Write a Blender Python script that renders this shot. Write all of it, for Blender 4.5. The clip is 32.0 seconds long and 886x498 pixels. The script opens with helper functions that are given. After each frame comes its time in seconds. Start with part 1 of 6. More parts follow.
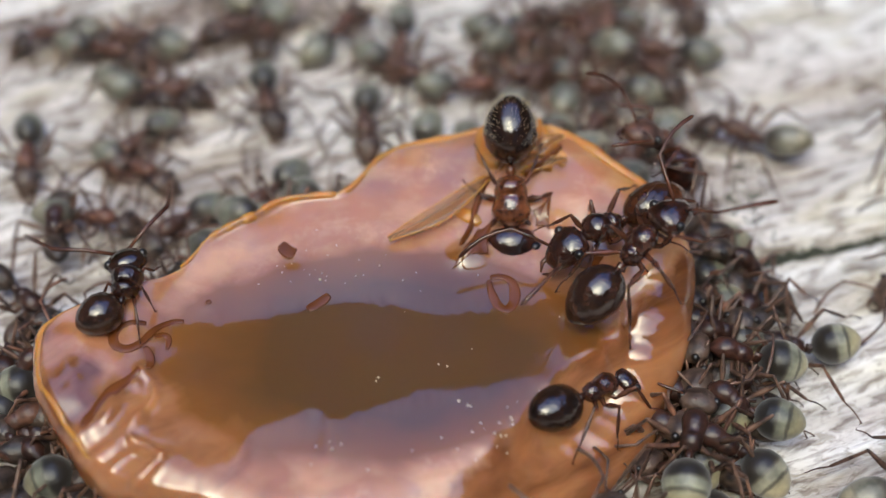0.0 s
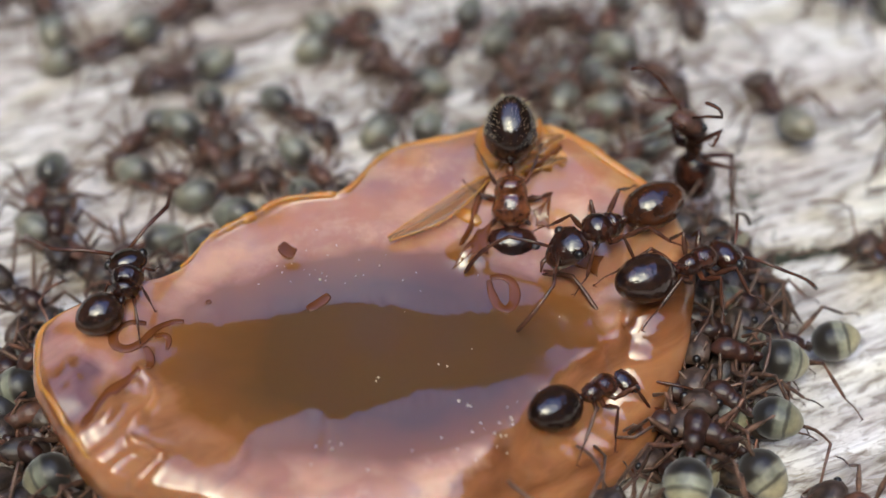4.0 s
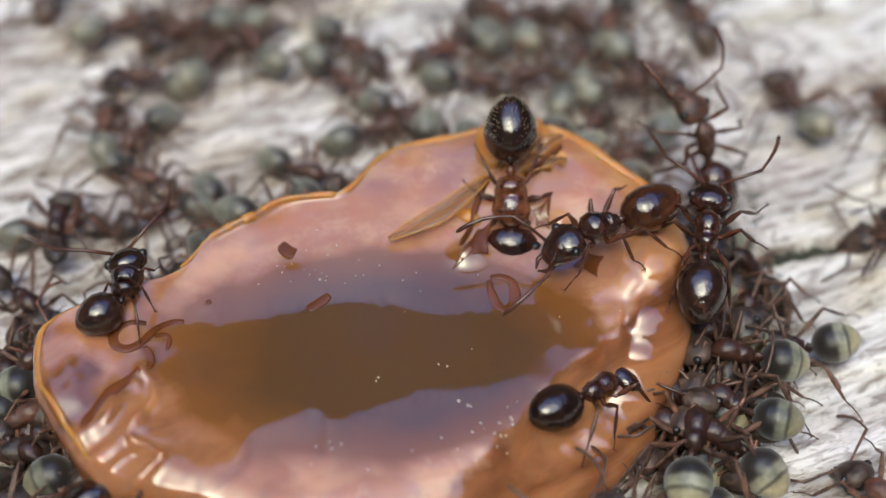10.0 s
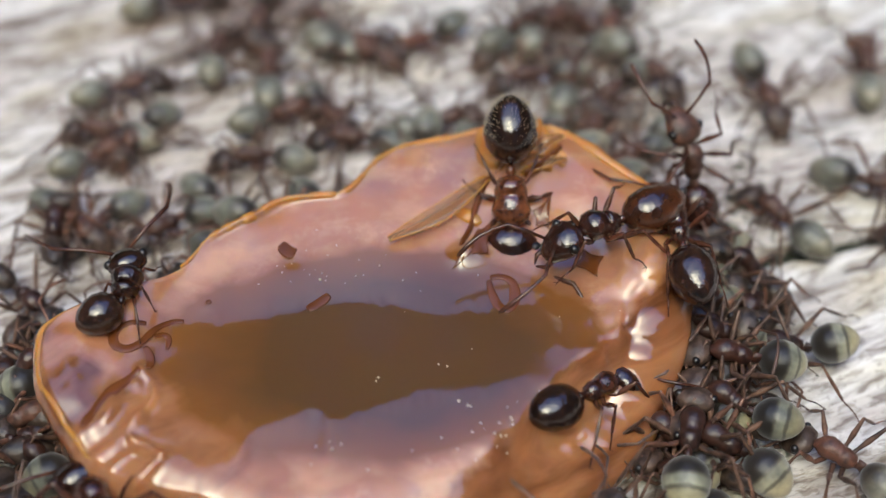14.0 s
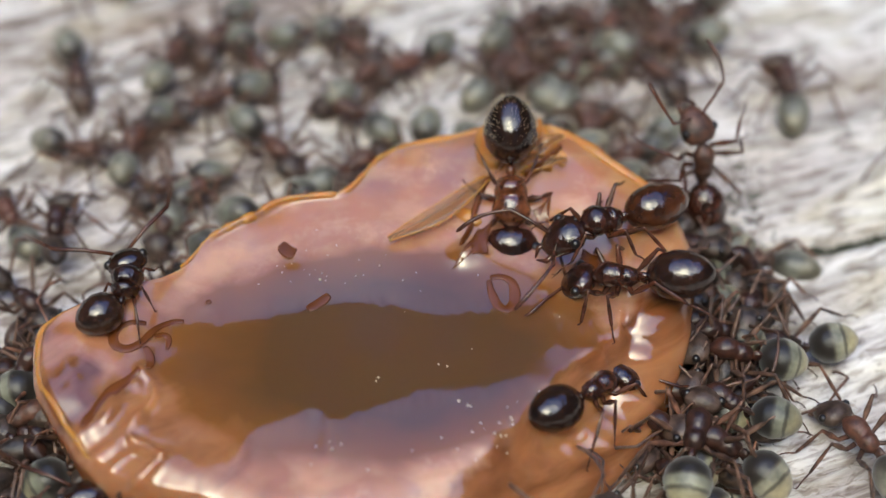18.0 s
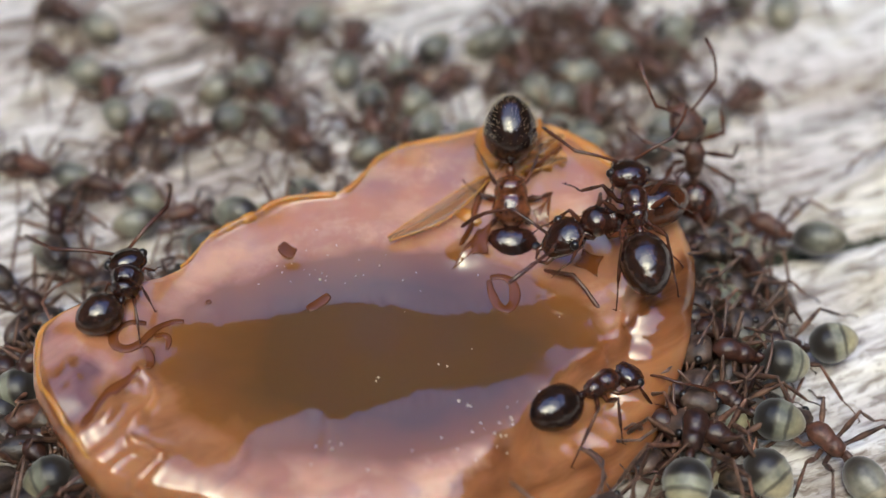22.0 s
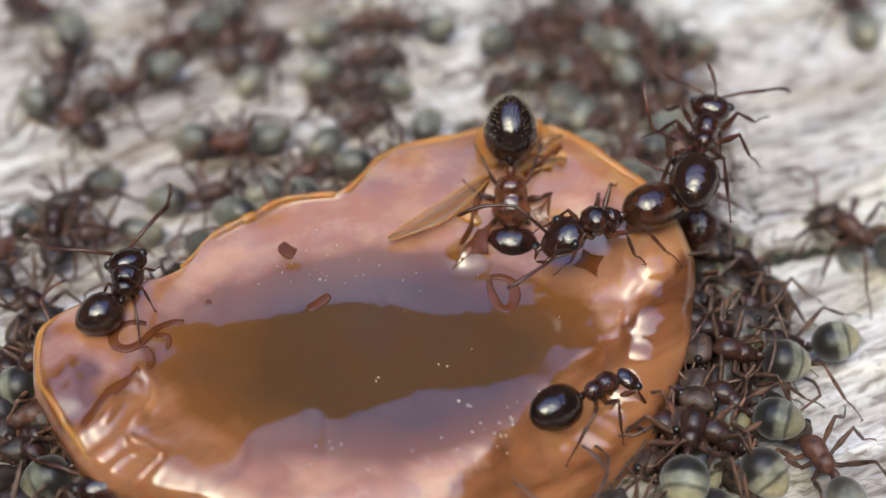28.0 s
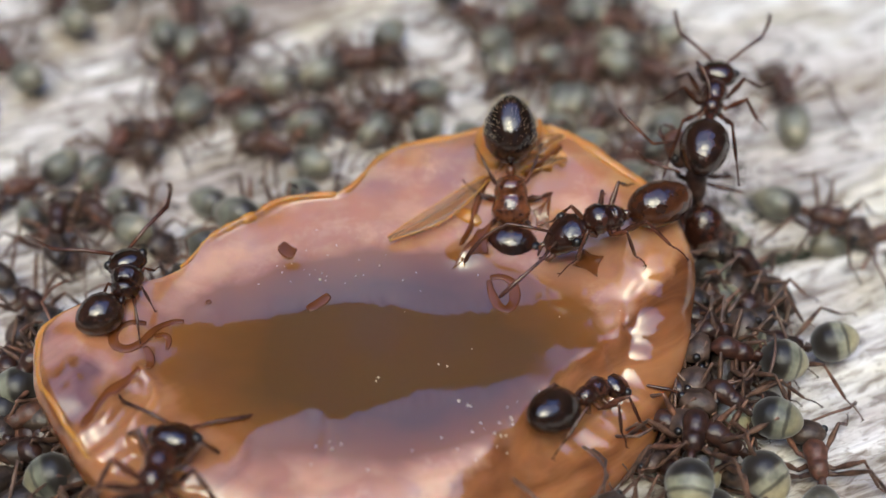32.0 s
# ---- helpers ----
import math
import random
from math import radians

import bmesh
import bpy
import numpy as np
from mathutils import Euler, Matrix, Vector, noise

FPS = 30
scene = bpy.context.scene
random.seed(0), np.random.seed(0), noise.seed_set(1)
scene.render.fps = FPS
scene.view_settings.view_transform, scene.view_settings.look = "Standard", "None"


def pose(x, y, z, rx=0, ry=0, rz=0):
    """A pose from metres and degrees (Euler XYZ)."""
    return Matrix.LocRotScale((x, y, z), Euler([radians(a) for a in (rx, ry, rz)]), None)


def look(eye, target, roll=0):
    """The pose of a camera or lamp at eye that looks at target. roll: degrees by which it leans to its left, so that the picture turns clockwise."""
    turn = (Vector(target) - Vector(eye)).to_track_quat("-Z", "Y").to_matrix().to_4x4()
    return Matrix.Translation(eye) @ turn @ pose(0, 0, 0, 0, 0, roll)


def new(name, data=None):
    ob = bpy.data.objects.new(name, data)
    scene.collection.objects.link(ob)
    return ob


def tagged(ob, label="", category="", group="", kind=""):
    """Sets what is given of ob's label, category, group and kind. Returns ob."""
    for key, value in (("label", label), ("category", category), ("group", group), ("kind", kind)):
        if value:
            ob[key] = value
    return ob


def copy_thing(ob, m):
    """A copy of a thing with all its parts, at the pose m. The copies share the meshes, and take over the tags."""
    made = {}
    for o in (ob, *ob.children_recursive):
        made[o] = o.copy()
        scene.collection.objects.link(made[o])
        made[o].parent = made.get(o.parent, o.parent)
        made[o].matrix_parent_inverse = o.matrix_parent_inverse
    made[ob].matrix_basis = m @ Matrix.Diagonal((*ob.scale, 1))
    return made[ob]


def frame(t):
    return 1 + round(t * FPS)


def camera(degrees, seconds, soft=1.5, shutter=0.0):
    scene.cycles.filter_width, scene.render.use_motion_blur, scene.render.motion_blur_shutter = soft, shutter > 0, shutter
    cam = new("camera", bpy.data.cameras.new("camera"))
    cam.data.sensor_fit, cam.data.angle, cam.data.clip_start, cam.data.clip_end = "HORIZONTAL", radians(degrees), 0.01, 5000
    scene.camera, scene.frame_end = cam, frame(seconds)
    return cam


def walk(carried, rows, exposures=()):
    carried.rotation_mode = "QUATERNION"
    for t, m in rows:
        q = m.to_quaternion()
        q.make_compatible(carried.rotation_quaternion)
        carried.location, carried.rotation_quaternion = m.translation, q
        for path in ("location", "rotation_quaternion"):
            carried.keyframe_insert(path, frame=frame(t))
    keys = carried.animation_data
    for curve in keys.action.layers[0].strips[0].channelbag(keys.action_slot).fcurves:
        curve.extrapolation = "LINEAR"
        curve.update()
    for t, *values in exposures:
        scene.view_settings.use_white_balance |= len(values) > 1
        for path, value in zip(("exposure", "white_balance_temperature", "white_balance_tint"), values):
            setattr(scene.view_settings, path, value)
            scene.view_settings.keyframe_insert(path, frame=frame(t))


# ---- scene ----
MM = 0.001
TAU = math.tau

# ---- the camera: it stands still over the board ----
cam = camera(32, 32.0, soft=1.4)
EYE = Vector((0.0, -40.148, 48.589)) * MM
AIM = Vector((0.0, 0.0, 4.0)) * MM
cam.data.dof.use_dof = True
cam.data.dof.focus_distance = 57.6 * MM
cam.data.dof.aperture_fstop = 29.0
walk(cam, [(0.0, look(EYE, AIM)), (32.0, look(EYE, AIM))], [(0.0, 1.91, 6050, -5), (32.0, 1.91, 6050, -5)])

# ---- overcast daylight ----
SUN_HEIGHT, SUN_TURN = 62.0, 195.0
world = bpy.data.worlds.new("sky")
scene.world = world
world.use_nodes = True
wn, wl = world.node_tree.nodes, world.node_tree.links
sky = wn.new("ShaderNodeTexSky")
sky.sky_type = "NISHITA"
sky.sun_disc = False
sky.sun_elevation, sky.sun_rotation = radians(SUN_HEIGHT), radians(SUN_TURN)
sky.air_density, sky.dust_density, sky.ozone_density = 1.0, 3.8, 1.5
veil = wn.new("ShaderNodeHueSaturation")
veil.inputs["Saturation"].default_value = 1.5
veil.inputs["Hue"].default_value = 0.517
wl.new(sky.outputs[0], veil.inputs["Color"])
wl.new(veil.outputs[0], wn["Background"].inputs["Color"])
wn["Background"].inputs["Strength"].default_value = 0.15
sun = new("sun", bpy.data.lights.new("sun", "SUN"))
sun.data.energy, sun.data.angle, sun.data.color = 0.12, radians(100), (1.0, 0.88, 0.78)
sun.matrix_basis = look(Vector((math.sin(radians(SUN_TURN)) * math.cos(radians(SUN_HEIGHT)), math.cos(radians(SUN_TURN)) * math.cos(radians(SUN_HEIGHT)), math.sin(radians(SUN_HEIGHT)))), (0, 0, 0))


# ---- materials ----
def matter(name, rough=0.5, spec=0.5):
    m = bpy.data.materials.new(name)
    m.use_nodes = True
    b = m.node_tree.nodes["Principled BSDF"]
    b.inputs["Roughness"].default_value = rough
    b.inputs["Specular IOR Level"].default_value = spec
    return m, m.node_tree.nodes, m.node_tree.links, b


def ramp(nodes, links, source, stops):
    r = nodes.new("ShaderNodeValToRGB")
    while len(r.color_ramp.elements) < len(stops):
        r.color_ramp.elements.new(0.5)
    for e, (p, c) in zip(r.color_ramp.elements, stops):
        e.position, e.color = p, (*c, 1.0)
    links.new(source, r.inputs[0])
    return r.outputs[0]


def grain(nodes, links, scale, detail=4.0, stretch=(1, 1, 1), turn=0.0, space="Object", distort=0.0):
    co = nodes.new("ShaderNodeTexCoord")
    mp = nodes.new("ShaderNodeMapping")
    mp.inputs["Scale"].default_value = tuple(1 / k for k in stretch) if turn else stretch
    mp.inputs["Rotation"].default_value = (0, 0, radians(turn))
    mp.vector_type = "TEXTURE" if turn else "POINT"
    n = nodes.new("ShaderNodeTexNoise")
    n.inputs["Scale"].default_value = scale
    n.inputs["Detail"].default_value = detail
    n.inputs["Distortion"].default_value = distort
    links.new(co.outputs[space], mp.inputs[0])
    links.new(mp.outputs[0], n.inputs["Vector"])
    return n.outputs["Fac"]


def mixed(nodes, links, fac, a, b, mode="MIX"):
    x = nodes.new("ShaderNodeMix")
    x.data_type, x.blend_type = "RGBA", mode
    for value, socket in ((fac, x.inputs[0]), (a, x.inputs[6]), (b, x.inputs[7])):
        if isinstance(value, (float, int)):
            socket.default_value = value
        elif isinstance(value, tuple):
            socket.default_value = (*value, 1.0)
        else:
            links.new(value, socket)
    return x.outputs[2]


def relief(nodes, links, b, height, strength, distance):
    k = nodes.new("ShaderNodeBump")
    k.inputs["Strength"].default_value = strength
    k.inputs["Distance"].default_value = distance
    links.new(height, k.inputs["Height"])
    links.new(k.outputs[0], b.inputs["Normal"])
    links.new(k.outputs[0], b.inputs["Coat Normal"])


def make_wood():
    m, n, l, b = matter("weathered wood", 0.85, 0.25)
    fibre = grain(n, l, 1000, 6, (0.12, 1, 1), FIBRE_TURN, distort=0.3)
    broad = grain(n, l, 260, 4, (0.18, 1, 1), FIBRE_TURN, distort=0.8)
    stain = grain(n, l, 70, 3, (0.5, 1, 1), FIBRE_TURN)
    pale = ramp(n, l, fibre, [(0.28, (0.27, 0.235, 0.205)), (0.43, (0.58, 0.55, 0.51)), (0.60, (0.81, 0.79, 0.76))])
    dark = ramp(n, l, broad, [(0.30, (0.48, 0.41, 0.38)), (0.45, (0.93, 0.91, 0.90)), (0.6, (1, 1, 1))])
    tint = ramp(n, l, stain, [(0.36, (0.66, 0.59, 0.56)), (0.55, (1, 1, 1))])
    c = mixed(n, l, 1.0, mixed(n, l, 1.0, pale, dark, "MULTIPLY"), tint, "MULTIPLY")
    split = ramp(n, l, grain(n, l, 2300, 5, (0.26, 1, 1), FIBRE_TURN, distort=0.5), [(0.36, (0.42, 0.375, 0.35)), (0.49, (0.90, 0.89, 0.88)), (0.62, (1, 1, 1))])
    speck = ramp(n, l, grain(n, l, 2600, 4, (0.5, 1, 1), FIBRE_TURN, distort=1.2), [(0.36, (0.62, 0.58, 0.54)), (0.47, (1, 1, 1))])
    c = mixed(n, l, 1.0, mixed(n, l, 1.0, c, split, "MULTIPLY"), speck, "MULTIPLY")
    # the board turns a paler, cooler white towards one side
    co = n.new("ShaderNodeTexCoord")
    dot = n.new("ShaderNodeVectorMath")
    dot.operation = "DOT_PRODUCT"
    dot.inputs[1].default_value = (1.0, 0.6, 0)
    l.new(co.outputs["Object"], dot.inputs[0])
    side_ramp = n.new("ShaderNodeMapRange")
    side_ramp.inputs["From Min"].default_value, side_ramp.inputs["From Max"].default_value = 0.010, 0.022
    side_ramp.inputs["To Max"].default_value = 0.35
    l.new(dot.outputs["Value"], side_ramp.inputs[0])
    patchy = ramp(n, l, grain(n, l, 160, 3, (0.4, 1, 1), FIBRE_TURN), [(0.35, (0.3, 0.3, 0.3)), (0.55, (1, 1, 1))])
    pale_side = mixed(n, l, 1.0, patchy, side_ramp.outputs[0], "MULTIPLY")
    c = mixed(n, l, pale_side, c, mixed(n, l, 1.0, split, (0.90, 0.89, 0.86), "MULTIPLY"))
    moss = ramp(n, l, grain(n, l, 420, 4, (0.35, 1, 1), FIBRE_TURN, distort=0.7), [(0.52, (1, 1, 1)), (0.68, (0.84, 0.80, 0.68))])
    c = mixed(n, l, 1.0, c, moss, "MULTIPLY")
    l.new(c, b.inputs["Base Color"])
    relief(n, l, b, mixed(n, l, 0.4, fibre, grain(n, l, 2300, 5, (0.26, 1, 1), FIBRE_TURN, distort=0.5)), 0.9, 0.0004)
    return m


def make_caramel():
    """Dark clear syrup in the middle, milky orange paste towards the rim."""
    m, n, l, b = matter("caramel", 0.03, 0.78)
    co = n.new("ShaderNodeTexCoord")
    mp = n.new("ShaderNodeMapping")
    mp.inputs["Location"].default_value = (1.9 / 12.0, 5.0 / 6.6, 0)
    mp.inputs["Scale"].default_value = (1 / 0.012, 1 / 0.0066, 0)
    far = n.new("ShaderNodeVectorMath")
    far.operation = "LENGTH"
    l.new(co.outputs["Object"], mp.inputs[0])
    l.new(mp.outputs[0], far.inputs[0])
    add = n.new("ShaderNodeMath")
    add.operation = "MULTIPLY_ADD"
    l.new(grain(n, l, 220, 3, (1, 1.5, 1)), add.inputs[0])
    add.inputs[1].default_value = 0.35
    l.new(far.outputs["Value"], add.inputs[2])
    c = ramp(n, l, add.outputs[0], [(0.62, (0.092, 0.045, 0.019)), (0.86, (0.185, 0.072, 0.019)), (1.0, (0.38, 0.165, 0.083))])
    # reflected mauve clouds painted in, and pale pulled streaks where the skin is torn
    sky_cloud = ramp(n, l, grain(n, l, 210, 4, (1, 1.6, 1), distort=0.6), [(0.42, (0, 0, 0)), (0.66, (1, 1, 1))])
    paste = ramp(n, l, add.outputs[0], [(0.86, (0, 0, 0)), (1.05, (1, 1, 1))])
    sky_cloud = mixed(n, l, 1.0, sky_cloud, paste, "MULTIPLY")
    c = mixed(n, l, sky_cloud, c, mixed(n, l, 0.7, c, (0.34, 0.19, 0.15)))
    cream = ramp(n, l, grain(n, l, 480, 5, (1, 1.3, 1), distort=0.4), [(0.46, (0, 0, 0)), (0.64, (0.8, 0.8, 0.8))])
    c = mixed(n, l, mixed(n, l, 1.0, cream, paste, "MULTIPLY"), c, (0.50, 0.27, 0.14))
    # lavender patches put the sky's reflection into the paste's colour
    sky_lilac = ramp(n, l, grain(n, l, 300, 4, (1, 1.3, 1), 31, distort=0.4), [(0.48, (0, 0, 0)), (0.68, (0.4, 0.4, 0.4))])
    c = mixed(n, l, mixed(n, l, 1.0, sky_lilac, paste, "MULTIPLY"), c, (0.17, 0.085, 0.07))
    # sugary bloom: pale grains in patches
    patch = ramp(n, l, grain(n, l, 330, 3, distort=0.8), [(0.50, (0, 0, 0)), (0.66, (0.75, 0.75, 0.75))])
    fine = ramp(n, l, grain(n, l, 3800, 3), [(0.46, (0.15, 0.15, 0.15)), (0.62, (1, 1, 1))])
    c = mixed(n, l, mixed(n, l, 1.0, mixed(n, l, 1.0, patch, fine, "MULTIPLY"), paste, "MULTIPLY"), c, (0.50, 0.28, 0.16))
    sx = n.new("ShaderNodeSeparateXYZ")
    l.new(co.outputs["Object"], sx.inputs[0])
    side = n.new("ShaderNodeMapRange")
    side.inputs["From Min"].default_value, side.inputs["From Max"].default_value = 0.0064, 0.0082
    l.new(sx.outputs[0], side.inputs[0])
    pull = ramp(n, l, grain(n, l, 700, 5, (0.22, 1, 1), 64, distort=0.8), [(0.40, (0, 0, 0)), (0.62, (1, 1, 1))])
    both = n.new("ShaderNodeMath")
    both.operation = "MULTIPLY"
    l.new(pull, both.inputs[0])
    l.new(side.outputs[0], both.inputs[1])
    c = mixed(n, l, both.outputs[0], c, (0.44, 0.20, 0.065))
    # the broken side shows the plain orange inside, with darker pulled streaks
    inside = n.new("ShaderNodeMapRange")
    inside.inputs["From Min"].default_value, inside.inputs["From Max"].default_value = 0.0033, 0.0024
    l.new(sx.outputs[2], inside.inputs[0])
    slope = n.new("ShaderNodeVectorMath")
    slope.operation = "DOT_PRODUCT"
    slope.inputs[1].default_value = (0.748, -0.664, 0)
    l.new(co.outputs["Object"], slope.inputs[0])
    ragged = n.new("ShaderNodeMath")
    ragged.operation = "MULTIPLY_ADD"
    l.new(grain(n, l, 900, 4), ragged.inputs[0])
    ragged.inputs[1].default_value = 0.0012
    l.new(slope.outputs["Value"], ragged.inputs[2])
    beyond = n.new("ShaderNodeMapRange")
    beyond.inputs["From Min"].default_value, beyond.inputs["From Max"].default_value = 0.0077, 0.0081
    l.new(ragged.outputs[0], beyond.inputs[0])
    corner = n.new("ShaderNodeVectorMath")
    corner.operation = "DOT_PRODUCT"
    corner.inputs[1].default_value = (-0.6, -0.8, 0)
    l.new(co.outputs["Object"], corner.inputs[0])
    patchy = n.new("ShaderNodeMath")
    patchy.operation = "MULTIPLY_ADD"
    l.new(grain(n, l, 420, 4, distort=0.6), patchy.inputs[0])
    patchy.inputs[1].default_value = 0.0030
    l.new(corner.outputs["Value"], patchy.inputs[2])
    low = n.new("ShaderNodeMapRange")
    low.inputs["From Min"].default_value, low.inputs["From Max"].default_value = 0.0127, 0.0139
    low.inputs["To Max"].default_value = 0.85
    l.new(patchy.outputs[0], low.inputs[0])
    most = n.new("ShaderNodeMath")
    most.operation = "MAXIMUM"
    l.new(low.outputs[0], most.inputs[0])
    l.new(beyond.outputs[0], most.inputs[1])
    either = n.new("ShaderNodeMath")
    either.operation = "MAXIMUM"
    l.new(inside.outputs[0], either.inputs[0])
    l.new(most.outputs[0], either.inputs[1])
    streak = ramp(n, l, grain(n, l, 420, 4, (0.25, 1, 1), 40, distort=1.2), [(0.32, (0.10, 0.036, 0.013)), (0.46, (0.205, 0.078, 0.030)), (0.64, (0.35, 0.15, 0.062))])
    c = mixed(n, l, either.outputs[0], c, streak)
    l.new(c, b.inputs["Base Color"])
    b.inputs["Subsurface Weight"].default_value = 0.45
    b.inputs["Subsurface Radius"].default_value = (1.0, 0.45, 0.15)
    b.inputs["Subsurface Scale"].default_value = 0.0018
    relief(n, l, b, grain(n, l, 330, 2), 0.05, 0.0002)
    return m


def chitin(name, low, high, rough, spec=0.5, bands=None, scale=2500, wet=0.0, vary=0.6, rugged=0.3):
    """Insect shell: mottled at two scales; bands run round the body's long axis."""
    m, n, l, b = matter(name, rough, spec)
    c = mixed(n, l, ramp(n, l, grain(n, l, scale, 4), [(0.34, (0, 0, 0)), (0.66, (1, 1, 1))]), low, high)
    if bands:
        co = n.new("ShaderNodeTexCoord")
        sx = n.new("ShaderNodeSeparateXYZ")
        l.new(co.outputs["Generated"], sx.inputs[0])
        sway = n.new("ShaderNodeMath")
        sway.operation = "MULTIPLY_ADD"
        l.new(grain(n, l, 1600, 3), sway.inputs[0])
        sway.inputs[1].default_value = 0.10
        shift = n.new("ShaderNodeMath")
        shift.operation = "ADD"
        shift.inputs[1].default_value = -0.05
        l.new(sx.outputs[0], sway.inputs[2])
        l.new(sway.outputs[0], shift.inputs[0])
        c = mixed(n, l, 1.0, c, ramp(n, l, shift.outputs[0], bands), "MULTIPLY")
        b.inputs["Sheen Weight"].default_value = 0.25
    l.new(c, b.inputs["Base Color"])
    dents = mixed(n, l, 0.35, grain(n, l, 1100, 2), grain(n, l, 5000, 3))
    relief(n, l, b, dents, rugged, 0.00012)
    pick = n.new("ShaderNodeObjectInfo")
    shade = ramp(n, l, pick.outputs["Random"], [(0.0, (0.65, 0.65, 0.65)), (0.6, (1, 1, 1)), (0.88, (1.0 + 0.15 * vary, 1.0 + 0.05 * vary, 1.0)), (1.0, (1.0 + 0.9 * vary, 1.0 + 0.4 * vary, 1.0 + 0.2 * vary))])
    b.inputs["Coat Weight"].default_value = wet
    b.inputs["Coat Roughness"].default_value = 0.04
    l.new(mixed(n, l, 1.0, c, shade, "MULTIPLY"), b.inputs["Base Color"])
    return m


GRAIN_TURN, FIBRE_TURN = 13.0, 23.0
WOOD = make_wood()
CARAMEL = make_caramel()
BANDS = [(0.0, (0.95, 0.82, 0.50)), (0.14, (1.35, 1.24, 0.88)), (0.28, (1.2, 1.14, 0.88)), (0.31, (0.35, 0.32, 0.24)), (0.345, (0.35, 0.33, 0.26)), (0.38, (1.15, 1.18, 1.04)), (0.52, (0.95, 0.98, 0.88)), (0.57, (0.35, 0.31, 0.25)), (0.61, (0.07, 0.05, 0.035)), (1.0, (0.07, 0.048, 0.034))]
SOFT_BANDS = [(0.0, (0.8, 0.74, 0.55)), (0.28, (1.05, 1.0, 0.82)), (0.32, (0.75, 0.72, 0.6)), (0.36, (0.95, 0.96, 0.86)), (0.58, (0.8, 0.82, 0.74)), (0.75, (0.5, 0.47, 0.4)), (0.85, (0.18, 0.14, 0.11)), (1.0, (0.10, 0.075, 0.055))]
GREY_GASTER = chitin("grey downy shell", (0.085, 0.080, 0.068), (0.27, 0.255, 0.215), 0.36, 0.5, SOFT_BANDS, scale=1400, vary=0.1)
PALE_GASTER = chitin("pale straw grey shell", (0.10, 0.096, 0.075), (0.29, 0.275, 0.215), 0.42, 0.5, BANDS, scale=1100, vary=0.1)
DARK_GASTER = chitin("black brown glossy shell", (0.009, 0.005, 0.004), (0.036, 0.017, 0.011), 0.07, 0.75, wet=0.0, vary=0.3, rugged=0.5)
RED_SHELL = chitin("rust brown shell", (0.032, 0.015, 0.010), (0.115, 0.050, 0.031), 0.5, rugged=0.9)
BROWN_GASTER = chitin("dull brown grey shell", (0.012, 0.008, 0.006), (0.078, 0.052, 0.038), 0.45, vary=0.3, rugged=1.0)
# russet of the packed ants, darkened for the shade inside the throng
SHADED_RUSSET = chitin("shaded russet shell", (0.012, 0.006, 0.005), (0.055, 0.022, 0.014), 0.38, rugged=0.9)
DUSTY_HEAD = chitin("dusty brown head shell", (0.024, 0.014, 0.010), (0.10, 0.064, 0.047), 0.45, 0.4, vary=0.5, rugged=0.8)
DARK_SHELL = chitin("dark brown shell", (0.009, 0.004, 0.003), (0.060, 0.020, 0.011), 0.20, 0.5, wet=0.4, rugged=1.0)
HEAD_SHELL = chitin("brown head shell", (0.008, 0.005, 0.004), (0.036, 0.013, 0.008), 0.10, 0.7, wet=0.2, vary=0.3, rugged=1.0)
LEG_SHELL = chitin("brown leg shell", (0.035, 0.013, 0.008), (0.10, 0.038, 0.021), 0.25)
DUSTY_LEG = chitin("dusty brown leg shell", (0.028, 0.014, 0.010), (0.16, 0.088, 0.058), 0.45)
EYE_SHELL = chitin("black eye", (0.006, 0.005, 0.005), (0.014, 0.010, 0.009), 0.3)
COPPER_GASTER = chitin("dark copper shell", (0.014, 0.006, 0.004), (0.085, 0.028, 0.011), 0.09, 0.7, scale=900, vary=0.2, rugged=0.5)
AMBER_SHELL = chitin("amber shell", (0.035, 0.011, 0.006), (0.17, 0.055, 0.02), 0.18, 0.6, wet=0.8, vary=0.2, rugged=1.0)


def plain(name, low, high, rough, scale):
    m, n, l, b = matter(name, rough, 0.3)
    l.new(mixed(n, l, grain(n, l, scale, 5), low, high), b.inputs["Base Color"])
    return m


def make_amber():
    m, n, l, b = matter("clear amber caramel", 0.06, 0.5)
    c = mixed(n, l, grain(n, l, 900, 3), (0.30, 0.115, 0.022), (0.54, 0.25, 0.065))
    l.new(c, b.inputs["Base Color"])
    b.inputs["Subsurface Weight"].default_value = 0.6
    b.inputs["Subsurface Radius"].default_value = (1.0, 0.5, 0.15)
    b.inputs["Subsurface Scale"].default_value = 0.0008
    relief(n, l, b, grain(n, l, 1500, 2), 0.5, 0.0001)
    return m


def make_dark_amber():
    m, n, l, b = matter("dark amber", 0.14, 0.35)
    l.new(mixed(n, l, grain(n, l, 700, 3), (0.065, 0.020, 0.006), (0.17, 0.052, 0.013)), b.inputs["Base Color"])
    b.inputs["Subsurface Weight"].default_value = 0.1
    b.inputs["Subsurface Radius"].default_value = (1.0, 0.45, 0.15)
    b.inputs["Subsurface Scale"].default_value = 0.0006
    return m


